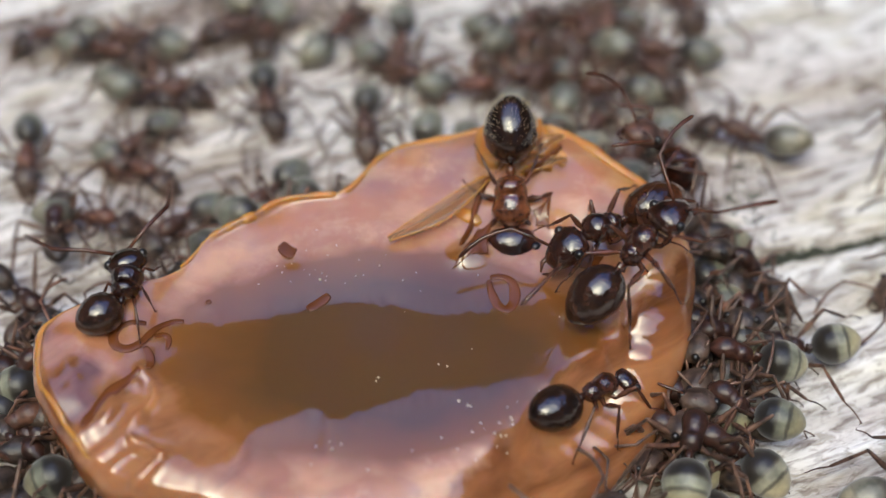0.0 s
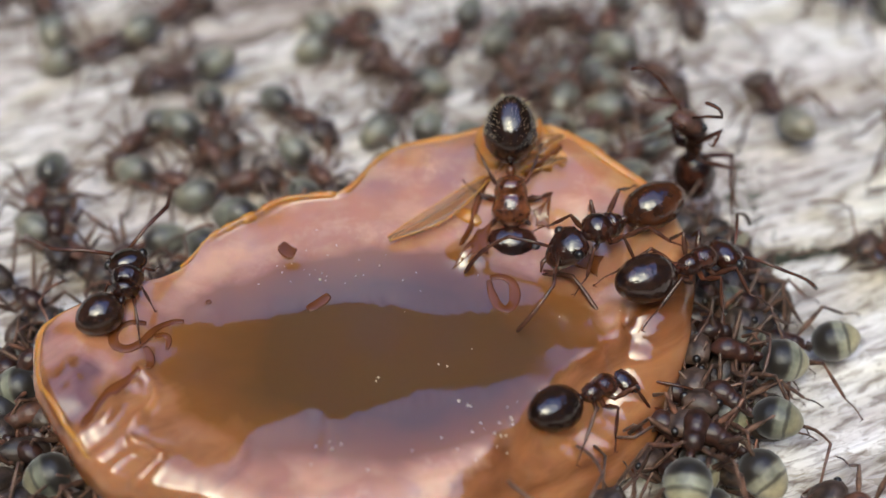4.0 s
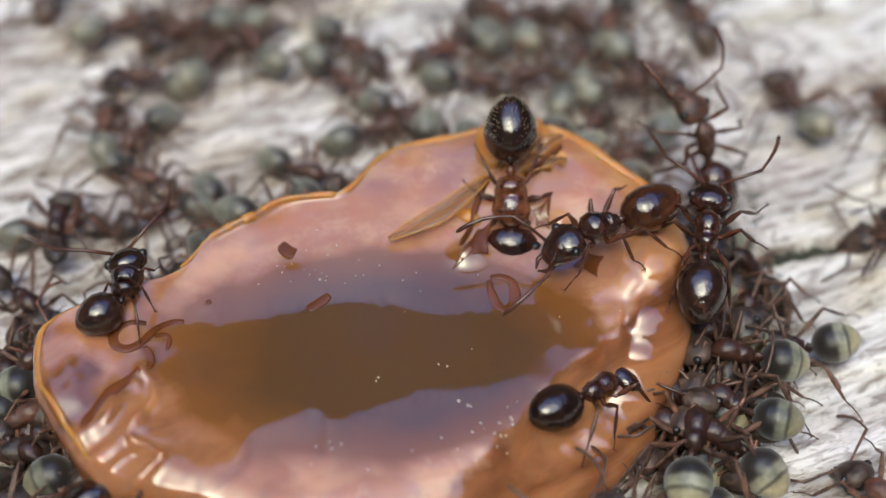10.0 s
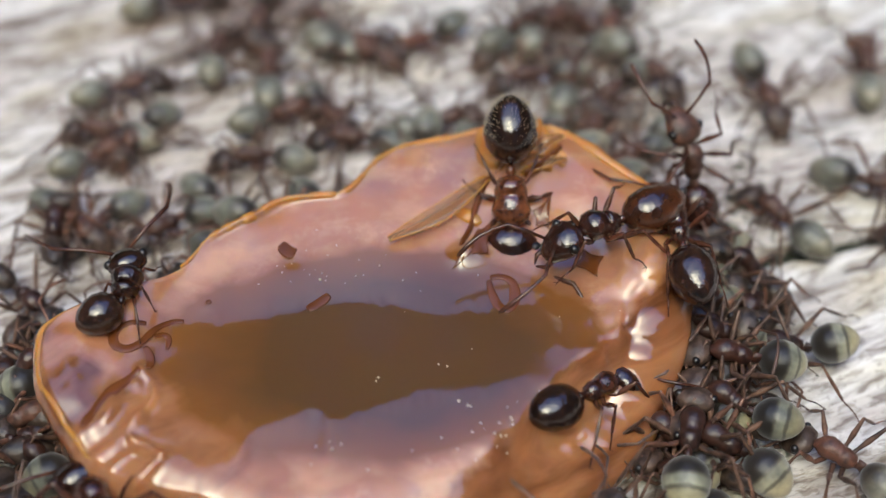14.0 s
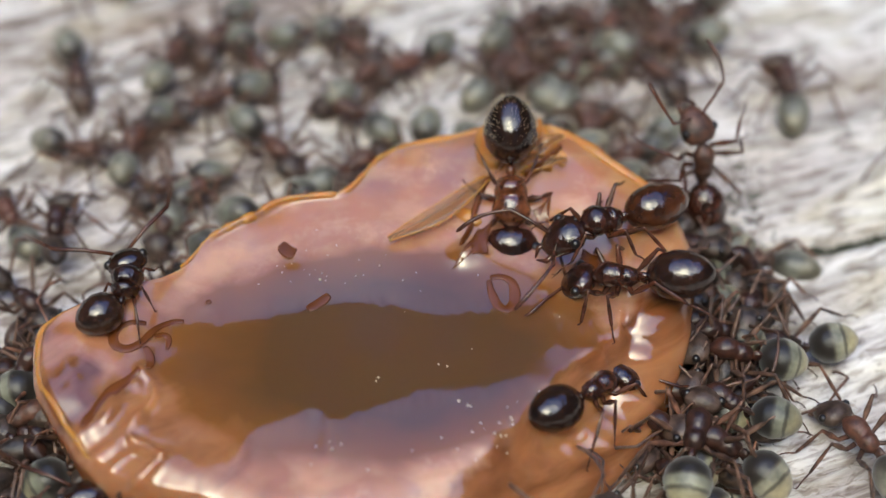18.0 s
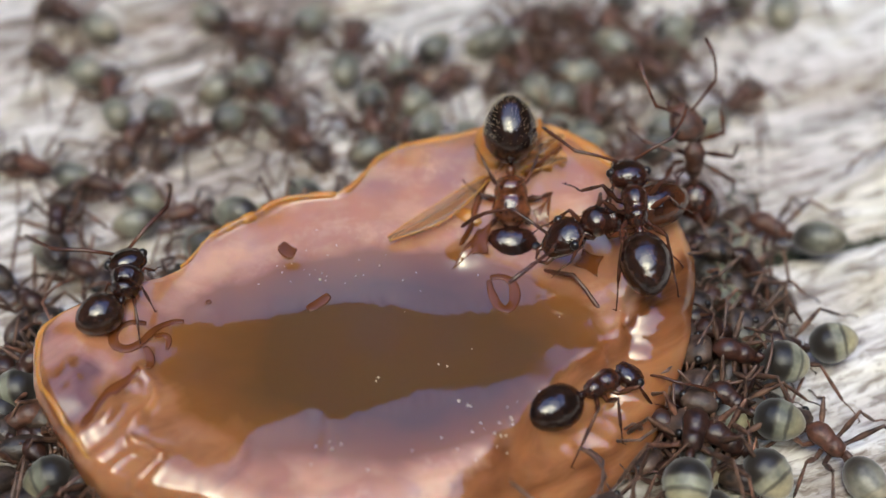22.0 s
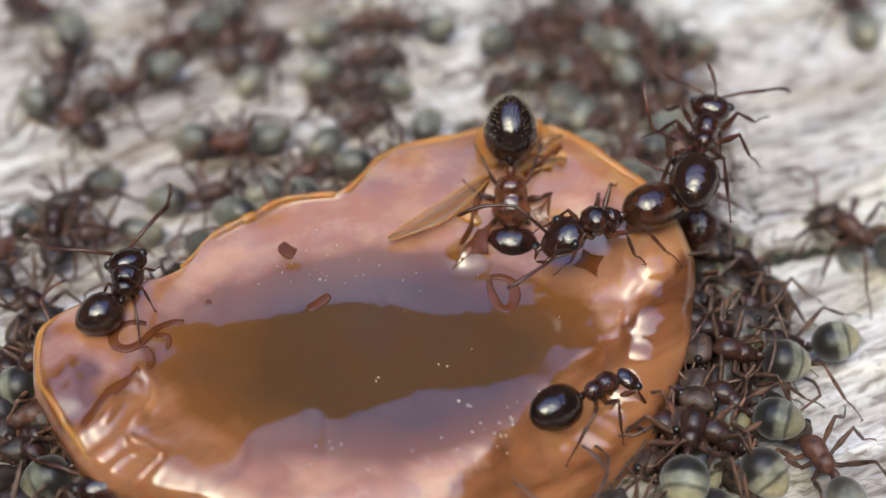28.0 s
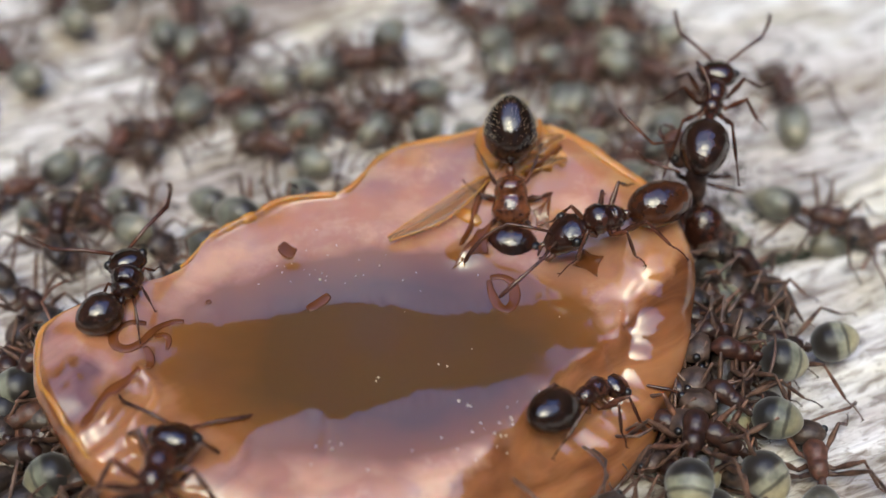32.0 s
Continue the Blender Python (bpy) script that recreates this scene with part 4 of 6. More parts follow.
# ants of the crowd: seconds, x, y, turn
CROWD = (
    ((0, -16.42, 15.59, -16), (1, -14.91, 15.92, 19), (2, -13.59, 16.72, 40), (3, -14.35, 17.59, 20), (5, -11.96, 17.52, 88), (7, -9.58, 17.44, 157), (7.33, -10.52, 17.41, 107), (7.67, -11.46, 17.37, 57), (8, -12.4, 17.33, 7), (8.33, -12.2, 17.31, 60), (8.67, -12, 17.29, 113), (9, -11.8, 17.26, 166), (11, -11.45, 16.8, 209), (12, -9.96, 15.64, 175), (12.5, -9.04, 15.29, 136), (13, -8.12, 14.94, 98), (14, -8.05, 13.4, 94), (17, -9.26, 12.82, 124), (17.5, -9.5, 12.59, 166), (18, -9.74, 12.37, 209), (19, -9.53, 11.1, 205), (20, -9.65, 11.73, 175), (21, -11.1, 9.79, 171), (22, -10.44, 10.2, 216), (23, -9.77, 10.6, 262), (24, -8.81, 11.81, 251), (25, -10.12, 12.17, 220), (28, -12.1, 16.57, 222), (29, -12.97, 17.55, 192), (29.5, -13.86, 16.89, 258), (30, -14.76, 16.24, 323), (30.5, -13.49, 16.15, 263), (31, -12.23, 16.07, 203), (31.5, -12.2, 16.56, 150), (32, -12.17, 17.05, 98),),
    ((0, -13.53, 12.64, -6), (1, -12.96, 12.38, 0), (2, -12.87, 12.72, 16), (3, -11.92, 9.36, -20), (4.5, -10.23, 9.43, -62), (6, -8.54, 9.51, -105), (6.33, -8.59, 10.18, -162), (6.67, -8.63, 10.85, -220), (7, -8.68, 11.53, -277), (8, -8.14, 13.78, -263), (10, -8.54, 15.21, -243), (11, -6.99, 12.82, -192), (11.5, -7.56, 11.76, -244), (12, -8.13, 10.69, -295), (13, -7.76, 11.25, -322), (15, -7.89, 10.4, -361), (17, -8.01, 9.55, -399), (22, -7.9, 12.4, -430), (23, -13.07, 15.04, -424), (24, -13.57, 12.91, -454), (28, -13.74, 13.19, -513), (28.33, -13.72, 12.81, -564), (28.67, -13.7, 12.43, -615), (29, -13.68, 12.05, -665), (30, -15.35, 12.07, -708), (31, -19.34, 13.72, -650), (32, -19.93, 14.03, -593),),
    ((0, -8.26, 12.77, -73), (1, -8.98, 11.17, -94), (1.5, -8.94, 12.1, -59), (2, -8.91, 13.04, -24), (3, -7.26, 13.35, 19), (4, -7.05, 11.44, -39), (5, -6.85, 9.53, -96), (6, -6.65, 7.63, -154), (6.33, -5.83, 8.38, -98), (6.67, -5.01, 9.13, -42), (7, -4.2, 9.88, 14), (7.5, -4.13, 9.93, 83), (8, -4.06, 9.99, 151), (9, -4.01, 10.42, 137), (9.5, -3.76, 10.09, 82), (10, -3.51, 9.76, 26), (11, -3.71, 8.69, 26), (13, -2.95, 10.56, -6), (13.33, -3.08, 10.24, -64), (13.67, -3.2, 9.91, -122), (14, -3.33, 9.59, -180), (18, -3.48, 10.84, -206), (18.5, -3.2, 10.17, -262), (19, -2.91, 9.49, -319), (20, -3.04, 9.66, -320), (21, -2.56, 9.17, -317), (22, -2.32, 9.35, -317), (23, -2.76, 10.11, -314), (24, -3.42, 11.65, -251), (24.5, -2.21, 11.22, -294), (25, -1, 10.79, -337), (29, -4.08, 7.74, -347), (30, -4.89, 9.1, -349), (31, -5.22, 9.56, -315), (32, -7.56, 10.87, -342),),
    ((0, -13.92, 8.13, -33), (1, -13.81, 7.97, -27), (2, -12.42, 6.78, -16), (3, -12.51, 7.25, -19), (6, -12.54, 6.92, -26), (6.5, -13.86, 7.6, 23), (7, -15.18, 8.28, 72), (7.5, -15.21, 7.72, 20), (8, -15.25, 7.16, -32), (11, -12.07, 7.75, -29), (12, -10.58, 6.92, -26), (13, -12.39, 5.87, -79), (14, -14.2, 4.83, -131), (15, -13.5, 4.96, -185), (16, -12.81, 5.09, -239), (17, -12.11, 5.23, -293), (18, -11.16, 5.47, -301), (19, -11.44, 6.73, -328), (20, -11.55, 6.33, -365), (21, -12.14, 8.57, -332), (22, -12.04, 4.71, -347), (23, -10.43, 5.35, -387), (24, -8.82, 5.99, -427), (25, -8.86, 6.91, -387), (28, -6.85, 6.77, -326), (28.5, -6.73, 7.26, -377), (29, -6.62, 7.75, -427), (30, -6.62, 8.02, -474), (31, -6.62, 8.29, -521), (32, -6.62, 8.56, -568),),
    ((0, -15.45, 4.74, -8), (1, -15.56, 4.2, -3), (2, -15.95, 4.55, -35), (3, -15.71, 1.81, -35), (7, -18.74, 11.46, -66), (7.67, -17.63, 11.29, -19), (8.33, -16.51, 11.12, 28), (9, -15.4, 10.95, 75), (12, -15.12, 6.96, 97), (13, -15.95, 8.4, 29), (17, -13.9, 8.04, 64), (19, -14.01, 9.02, 82), (20, -14.29, 9.38, 45), (21, -14.29, 10.78, 22), (21.5, -14.7, 11.33, 62), (22, -15.11, 11.87, 103), (23, -15.49, 10.35, 113), (24, -18.96, 11.86, 105), (24.5, -18.2, 10.82, 161), (25, -17.44, 9.78, 216), (26.5, -17.47, 10.54, 270), (28, -17.51, 11.29, 324), (29, -18.26, 10.63, 284), (30, -19.01, 9.97, 243), (32, -17.41, 6.88, 209),),
    ((0, -3.59, 11.36, -84), (1, -3.54, 11.2, -75), (2, -3.36, 11.18, -79), (2.5, -2.71, 10.94, -26), (3, -2.06, 10.7, 28), (4.5, -2.47, 11.16, 71), (6, -2.88, 11.62, 114), (7, -1.29, 11.35, 166), (8, -1.64, 11.32, 222), (9, -1.99, 11.3, 278), (10, -2.34, 11.28, 334), (11, -1.37, 11.69, 345), (13, -0.72, 10.37, 380), (17, -0.01, 10.48, 386), (18, 2.24, 13.28, 424), (20, 2.05, 16.4, 422), (21, 1.08, 15.58, 372), (22, 2.96, 16.32, 389), (22.5, 1.93, 16.35, 454), (23, 0.89, 16.37, 519), (24, 0.89, 15.11, 486), (25, -0.27, 14.52, 540), (28, -3.38, 13.09, 552), (32, -1.63, 12.26, 575),),
    ((0, -7.21, 6.47, -126), (1, -7.27, 6.03, -132), (1.5, -6.74, 8.01, -83), (2, -6.21, 9.99, -35), (3, -9.15, 6.5, 20), (6, -9.84, 6.28, 17), (7, -9.7, 5.85, -29), (8, -9.56, 5.42, -76), (13, -9.83, 5.72, -36), (17, -7.81, 5.93, -77), (17.5, -6.14, 6.62, -21), (18, -4.48, 7.32, 36), (19, -6.04, 9.17, 33), (21, -5.25, 10.75, -6), (22.5, -8.58, 9.69, -67), (24, -11.92, 8.64, -128), (24.33, -11.6, 9.59, -180), (24.67, -11.28, 10.55, -232), (25, -10.96, 11.5, -283), (26.5, -10.51, 10.51, -323), (28, -10.07, 9.52, -363), (29, -11.41, 12.57, -400), (30, -11.29, 9.19, -428), (32, -11.98, 10.92, -477),),
    ((0, 0.6, 12.96, 0), (1, 1.63, 12.89, 6), (1.5, 1.34, 13.4, 58), (2, 1.05, 13.91, 109), (2.5, 0.82, 15.52, 151), (3, 0.6, 17.12, 192), (4.5, 1.2, 16.91, 252), (6, 1.8, 16.69, 312), (6.5, 0.74, 16.46, 348), (7, -0.32, 16.22, 384), (8, -2.85, 15.67, 398), (8.33, -1.78, 15.82, 345), (8.67, -0.71, 15.97, 292), (9, 0.36, 16.12, 240), (10, 0.99, 15.85, 204), (11, 1.62, 15.59, 168), (12, 1.55, 16.44, 230), (12.5, 0.61, 16.82, 189), (13, -0.34, 17.19, 148), (14, -0.38, 16.41, 207), (19, -1.1, 14.63, 215), (20, -1.25, 14.28, 224), (22, -1.17, 14.74, 209), (23, -1.79, 12.97, 252), (25, -6.97, 9.05, 206), (30, -9.77, 9.66, 140), (30.5, -10.63, 10.63, 95), (31, -11.5, 11.61, 49), (32, -10.49, 11.69, 25),),
    ((0, 8.16, 12.81, -173), (1, 8.16, 12.8, -173), (2, 7.28, 13.09, -172), (3, 6.82, 12.96, -161), (6, 4.23, 14.13, -199), (7, 3.2, 13.63, -203), (8, 3.19, 14.01, -225), (9, 3.31, 14.18, -224), (10, 3.31, 17.39, -224), (11, 4.25, 16.72, -267), (12, 5.19, 16.05, -311), (13, 5.1, 16.67, -290), (14, 4.9, 16.79, -300), (15.5, 5.02, 16.68, -351), (17, 5.14, 16.58, -401), (17.33, 5.72, 16.11, -451), (17.67, 6.31, 15.63, -501), (18, 6.89, 15.15, -551), (19, 9.01, 15.51, -509), (20, 9.9, 16.33, -509), (21, 9.39, 16.54, -520), (22, 9.71, 15.74, -521), (23.5, 7.9, 16.42, -556), (25, 6.1, 17.1, -592), (28, 6.19, 16.55, -540), (29, 2.68, 14.4, -601), (30, 3.66, 13.22, -583), (32, 2.65, 15.67, -610),),
    ((0, 2.77, 16.7, -23), (1, 2.41, 17.23, -17), (1.5, 0.84, 16.05, 26), (2, -0.73, 14.88, 70), (2.5, -1.35, 14.58, 112), (3, -1.98, 14.28, 154), (6, -0.05, 13.3, 143), (8, -0.58, 13.35, 127), (9, -0.16, 13.11, 154), (9.33, 0.17, 13.23, 98), (9.67, 0.5, 13.36, 43), (10, 0.82, 13.48, -12), (10.33, 0.13, 13.51, 45), (10.67, -0.56, 13.54, 102), (11, -1.25, 13.57, 160), (12, -4.55, 16.55, 180), (14, -5.18, 16.64, 124), (16, -5.8, 16.73, 68), (18, -6.43, 16.82, 13), (18.5, -5.59, 16.78, 75), (19, -4.75, 16.74, 138), (20, -4.7, 14.36, 86), (21, -4.7, 14.75, 85), (22, -4.44, 14.95, 85), (23, -4.52, 14.76, 89), (23.5, -4.39, 15.28, 137), (24, -4.25, 15.81, 186), (25, -6.15, 10.98, 175), (26.5, -5.32, 10.45, 110), (28, -4.49, 9.91, 45), (29, -3.61, 10.26, 33), (30, -2.94, 10.19, 11), (31, -2.2, 10.55, 11), (32, -2.33, 10.87, 49),),
    ((0, -8.89, 17.52, -167), (6, -11.99, 13.16, -171), (6.5, -11.93, 13.74, -213), (7, -11.86, 14.33, -255), (8, -11.29, 14.91, -285), (9, -11.26, 11.35, -274), (10, -11.19, 14.38, -302), (11, -11.58, 13.94, -285), (12, -12.31, 12.15, -297), (13, -11.34, 13.98, -272), (14, -10.77, 14.75, -278), (17, -16.35, 17.98, -331), (17.5, -16.74, 16.26, -383), (18, -17.13, 14.55, -436), (19.33, -17.22, 14.42, -485), (20.67, -17.32, 14.3, -534), (22, -17.41, 14.17, -583), (23, -17.48, 14.45, -519), (24, -17.54, 14.72, -454), (31, -17.52, 16.73, -479), (31.5, -17.84, 17.38, -541), (32, -18.17, 18.03, -604),),
    ((0, -17.89, 16.87, 203), (0.33, -18.26, 16.72, 263), (0.67, -18.63, 16.56, 323), (1, -19, 16.4, 382), (1.5, -19.67, 15.47, 420), (2, -20.34, 14.55, 458), (2.5, -18.92, 15.47, 415), (3, -17.5, 16.39, 372), (4.5, -16.94, 13.96, 407), (6, -16.39, 11.53, 442), (7, -15.92, 11.89, 441), (7.33, -15.16, 11.62, 496), (7.67, -14.39, 11.35, 551), (8, -13.62, 11.08, 606), (9, -12.8, 13.59, 556), (13, -14.43, 10.92, 520), (14, -14.43, 10.03, 536), (15.5, -15.98, 10.14, 576), (17, -17.53, 10.25, 616), (17.5, -17.14, 9.65, 660), (18, -16.75, 9.06, 703), (18.33, -15.5, 9.6, 655), (18.67, -14.24, 10.14, 606), (19, -12.99, 10.69, 558), (20, -12.34, 10.97, 597), (20.5, -11.3, 11.75, 662), (21, -10.25, 12.53, 727), (22, -9.54, 13.35, 769), (23, -8.83, 14.17, 812), (23.67, -8.47, 14.24, 858), (24.33, -8.11, 14.3, 905), (25, -7.76, 14.37, 952), (26, -7.98, 14.36, 900), (27, -8.2, 14.35, 849), (28, -8.42, 14.34, 797), (29, -8.43, 13.55, 774), (30, -7.78, 14.49, 759), (31, -7.9, 12.6, 760), (32, -6.61, 13.62, 753),),
    ((0, -18.44, 9.25, 278), (1, -18.27, 8.07, 287), (2, -18.12, 8.27, 290), (3, -16.97, 7.52, 285), (4.5, -17.48, 6.34, 247), (6, -17.98, 5.17, 209), (8, -18.19, 3.87, 267), (9, -18.43, 4.21, 206), (9.33, -17.93, 4.15, 261), (9.67, -17.43, 4.09, 316), (10, -16.92, 4.02, 371), (11, -17.04, 1.94, 324), (12, -17.19, 3.6, 336), (12.33, -17.38, 3.71, 276), (12.67, -17.57, 3.82, 217), (13, -17.76, 3.93, 157), (13.33, -17.24, 4.29, 212), (13.67, -16.71, 4.65, 267), (14, -16.19, 5.01, 323), (15, -16.6, 4.39, 378), (16, -17.02, 3.76, 434), (17, -17.44, 3.13, 490), (19, -18.33, 5.21, 475), (20, -17.56, 3.82, 497), (21, -16.33, 6.53, 489), (22, -17.07, 7.52, 521), (22.5, -17.67, 6.41, 587), (23, -18.26, 5.31, 653), (24, -17.35, 3.96, 667), (25, -17.12, 3.08, 685), (27, -17.63, 3.6, 639), (29, -18.13, 4.12, 593), (29.33, -17.49, 4.53, 640), (29.67, -16.85, 4.95, 687), (30, -16.21, 5.37, 733), (31, -15.38, 7.64, 728), (32, -14.8, 8.42, 788),),
    ((0, -1.92, 16.52, 262), (1, -2.1, 15.34, 265), (1.5, -2.67, 16.23, 306), (2, -3.25, 17.12, 348), (3, -4.94, 16.9, 337), (6, -4.52, 16.39, 279), (6.5, -4.76, 16.24, 221), (7, -5, 16.08, 163), (9, -4.9, 14.77, 207), (9.5, -5.01, 14.39, 259), (10, -5.12, 14.01, 311), (12, -4.98, 14.53, 279), (14, -4.54, 15.58, 343), (17, -2.76, 13.31, 397), (18, -4.19, 13.1, 409), (19, -2.48, 11.81, 360), (21, -0.96, 11.07, 410), (24, -0.23, 16.51, 400), (26, -0.72, 16.79, 457), (28, -1.21, 17.07, 515), (28.5, -0.75, 16.03, 448), (29, -0.29, 14.98, 382), (31, 3.52, 17.54, 347), (32, 4.46, 18.62, 390),),
    ((0, -10.82, 4.92, 231), (2, -12.33, 3.05, 227), (6, -12.53, 3.17, 210), (7, -11.95, 5.75, 196), (14, -11.06, 4.81, 219), (15.5, -10.45, 4.96, 172), (17, -9.84, 5.1, 125), (17.5, -10.47, 6.11, 170), (18, -11.11, 7.12, 215), (19, -10.87, 6.99, 212), (20, -11.04, 6.72, 217), (22, -13.79, 6.34, 168), (23, -13.91, 6.79, 120), (24, -14.04, 7.25, 72), (28, -10.87, 5.87, 13), (29, -10.77, 5.73, 23), (30, -10.51, 5.55, 22), (31, -9.7, 6.11, 34), (32, -9.21, 5.2, -18),),
    ((0, 8.19, 19.49, 254), (7, 5.92, 11.41, 220), (7.33, 6.7, 11.87, 273), (7.67, 7.49, 12.33, 327), (8, 8.27, 12.79, 380), (9, 8.03, 13.42, 382), (10, 7.77, 12.74, 377), (11, 7.55, 12.84, 373), (12, 7.77, 12.74, 377), (12.33, 7.91, 13.42, 428), (12.67, 8.05, 14.09, 478), (13, 8.18, 14.77, 528), (14, 8.29, 13.2, 589), (15.5, 6.12, 12.89, 655), (17, 3.96, 12.57, 720), (17.5, 3.96, 12.83, 786), (18, 3.96, 13.08, 853), (19, 4.09, 12.58, 861), (20, 3.79, 12.97, 847), (21, 3.59, 12.78, 860), (22.5, 4.34, 14.59, 796), (24, 5.09, 16.4, 732), (25, 5.42, 18.07, 732), (28, 5.04, 13.73, 720), (29, 5.83, 14.62, 706), (30, 5.86, 14.88, 709), (31, 6, 14.74, 691), (32, 6.12, 14.71, 710),),
    ((0, -26.79, 21.08, 331), (2.67, -24.16, 19.63, 382), (5.33, -21.54, 18.18, 433), (8, -18.91, 16.73, 485), (9, -17.4, 16.87, 433), (10, -15.89, 17.01, 382), (11, -15.78, 18.23, 360), (13, -15.78, 13.13, 377), (14, -15.22, 12.66, 383), (17, -12.75, 13.17, 390), (18, -12.94, 14.29, 429), (19, -8.22, 14.36, 446), (20, -7.64, 14.92, 414), (21, -8.29, 14.55, 443), (21.5, -7.72, 15.7, 504), (22, -7.15, 16.85, 566), (22.33, -7.14, 17.12, 519), (22.67, -7.13, 17.39, 473), (23, -7.12, 17.66, 426), (28, -4.9, 17.05, 384), (28.5, -5.22, 16.7, 433), (29, -5.54, 16.35, 482), (29.5, -5.17, 16.38, 427), (30, -4.8, 16.4, 372), (30.67, -4.28, 16.08, 320), (31.33, -3.76, 15.75, 268), (32, -3.24, 15.43, 216),),
    ((0, -14.61, 13.11, 337), (4, -10.48, 11.32, 294), (8, -6.35, 9.54, 250), (8.5, -6.38, 9.47, 305), (9, -6.41, 9.41, 360), (10, -6.67, 7.65, 335), (11, -6.33, 7.97, 351), (12, -5.86, 7.06, 311), (12.5, -6.24, 7.49, 271), (13, -6.61, 7.93, 231), (14, -7.54, 8.55, 187), (16.67, -10.27, 6.43, 234), (19.33, -12.99, 4.31, 282), (22, -15.72, 2.19, 329), (23, -14.57, 2.9, 261), (24, -13.5, 3.46, 215), (25, -12.43, 4.02, 168), (30, -14.53, 3.97, 211), (31, -14.29, 5.09, 180), (31.5, -13.79, 4.98, 247), (32, -13.3, 4.86, 313),),
    ((0, -20.17, 27.29, 294), (13, -19.36, 27.98, 284), (15, -18.4, 25.01, 229), (17, -17.44, 22.04, 175), (19, -16.49, 19.07, 120), (19.5, -14.89, 18.02, 60), (20, -13.3, 16.97, 0), (21, -13.08, 17.18, 20), (21.5, -15.19, 17.4, 84), (22, -17.29, 17.63, 147), (25, -17.52, 18.98, 105), (29, -19.07, 17.88, 156), (30.5, -17.48, 18.88, 90), (32, -15.89, 19.89, 25),),
    ((0, 12.82, 22.37, 232), (15, 12.63, 22.31, 213), (17, 10.83, 19.98, 262), (19, 9.02, 17.65, 311), (21, 7.22, 15.33, 360), (23, 7.71, 12.68, 384), (23.5, 8.09, 12.21, 327), (24, 8.47, 11.74, 270), (32, 9.18, 13.89, 339),),
    ((0, -13.31, 9.9, 241), (25, -13.4, 10.62, 248), (31, -17.7, 2.04, 220), (31.5, -17.38, 3.11, 266), (32, -17.06, 4.19, 312),),
)

# ---- the crowd on the board ----
def crowd_paths(count, seed, steps, dt):
    """Places and headings of ants that wander on the board and keep clear of one another and of the caramel."""
    rnd = np.random.RandomState(seed)
    p = np.column_stack([rnd.uniform(-16, 10, count * 8), rnd.uniform(12, 25, count * 8)])
    keep = []
    for x, y in p:
        d = math.hypot(x - MIDDLE[0], y - MIDDLE[1]) / reach(math.atan2(y - MIDDLE[1], x - MIDDLE[0]))
        sparse = y < 14 and rnd.rand() < 0.6
        if d > 1.12 and not sparse and all(math.hypot(x - a, y - b) > 2.3 for a, b in keep):
            keep.append((x, y))
    p = np.array(keep[:count])
    h = rnd.uniform(0, TAU, len(p))
    pace = rnd.choice([0.0, 0.6, 1.5, 3.0], len(p), p=[0.2, 0.3, 0.3, 0.2])
    out = []
    for _ in range(steps):
        out.append((p.copy(), h.copy()))
        h = h + rnd.normal(0, 0.22, len(p))
        way = np.column_stack([np.cos(h), np.sin(h)])
        push = np.zeros_like(p)
        gap = p[:, None] - p[None]
        dist = np.hypot(gap[..., 0], gap[..., 1]) + 1e-6
        push += (gap / dist[..., None] * np.clip(2.3 - dist, 0, 3)[..., None]).sum(1)
        for i, (x, y) in enumerate(p):
            a = math.atan2(y - MIDDLE[1], x - MIDDLE[0])
            over = math.hypot(x - MIDDLE[0], y - MIDDLE[1]) - reach(a) - 2.2
            if over < 0:
                push[i] += np.array([math.cos(a), math.sin(a)]) * -over * 2
            if x > 8:
                push[i, 0] -= 1.5
            if y < 13:
                push[i, 1] += 0.8
            if x > 8 and y < 1:
                push[i] += (0.5, 0.8)
            push[i] += np.array([max(0, -17 - x) - max(0, x - 12), -max(0, y - 25)])
        want = way * pace[:, None] + push * 0.35
        turn = (np.arctan2(want[:, 1], want[:, 0]) - h + math.pi) % TAU - math.pi
        live = np.hypot(want[:, 0], want[:, 1]) > 0.25
        h = h + np.where(live, np.clip(turn, -0.5, 0.5), 0)
        p = p + np.column_stack([np.cos(h), np.sin(h)]) * (np.clip(np.hypot(want[:, 0], want[:, 1]), 0, 3.5) * dt)[:, None]
        swap = rnd.rand(len(p)) < 0.04
        pace = np.where(swap, rnd.choice([0.0, 0.8, 2.0, 3.5], len(p)), pace)
    return out


STEP = 0.5
COUNT = 12
paths = crowd_paths(COUNT, 5, 65, STEP)
crowd, followed = [], []
for i in range(len(paths[0][0])):
    ant = another(WALKERS[i % 3], 0.75 + 0.16 * rnd.random())
    (x, y), a = paths[0][0][i], paths[0][1][i]
    crowd.append(stand(ant, x, y, board_z(x, y) + 0.05, yaw=math.degrees(a)))

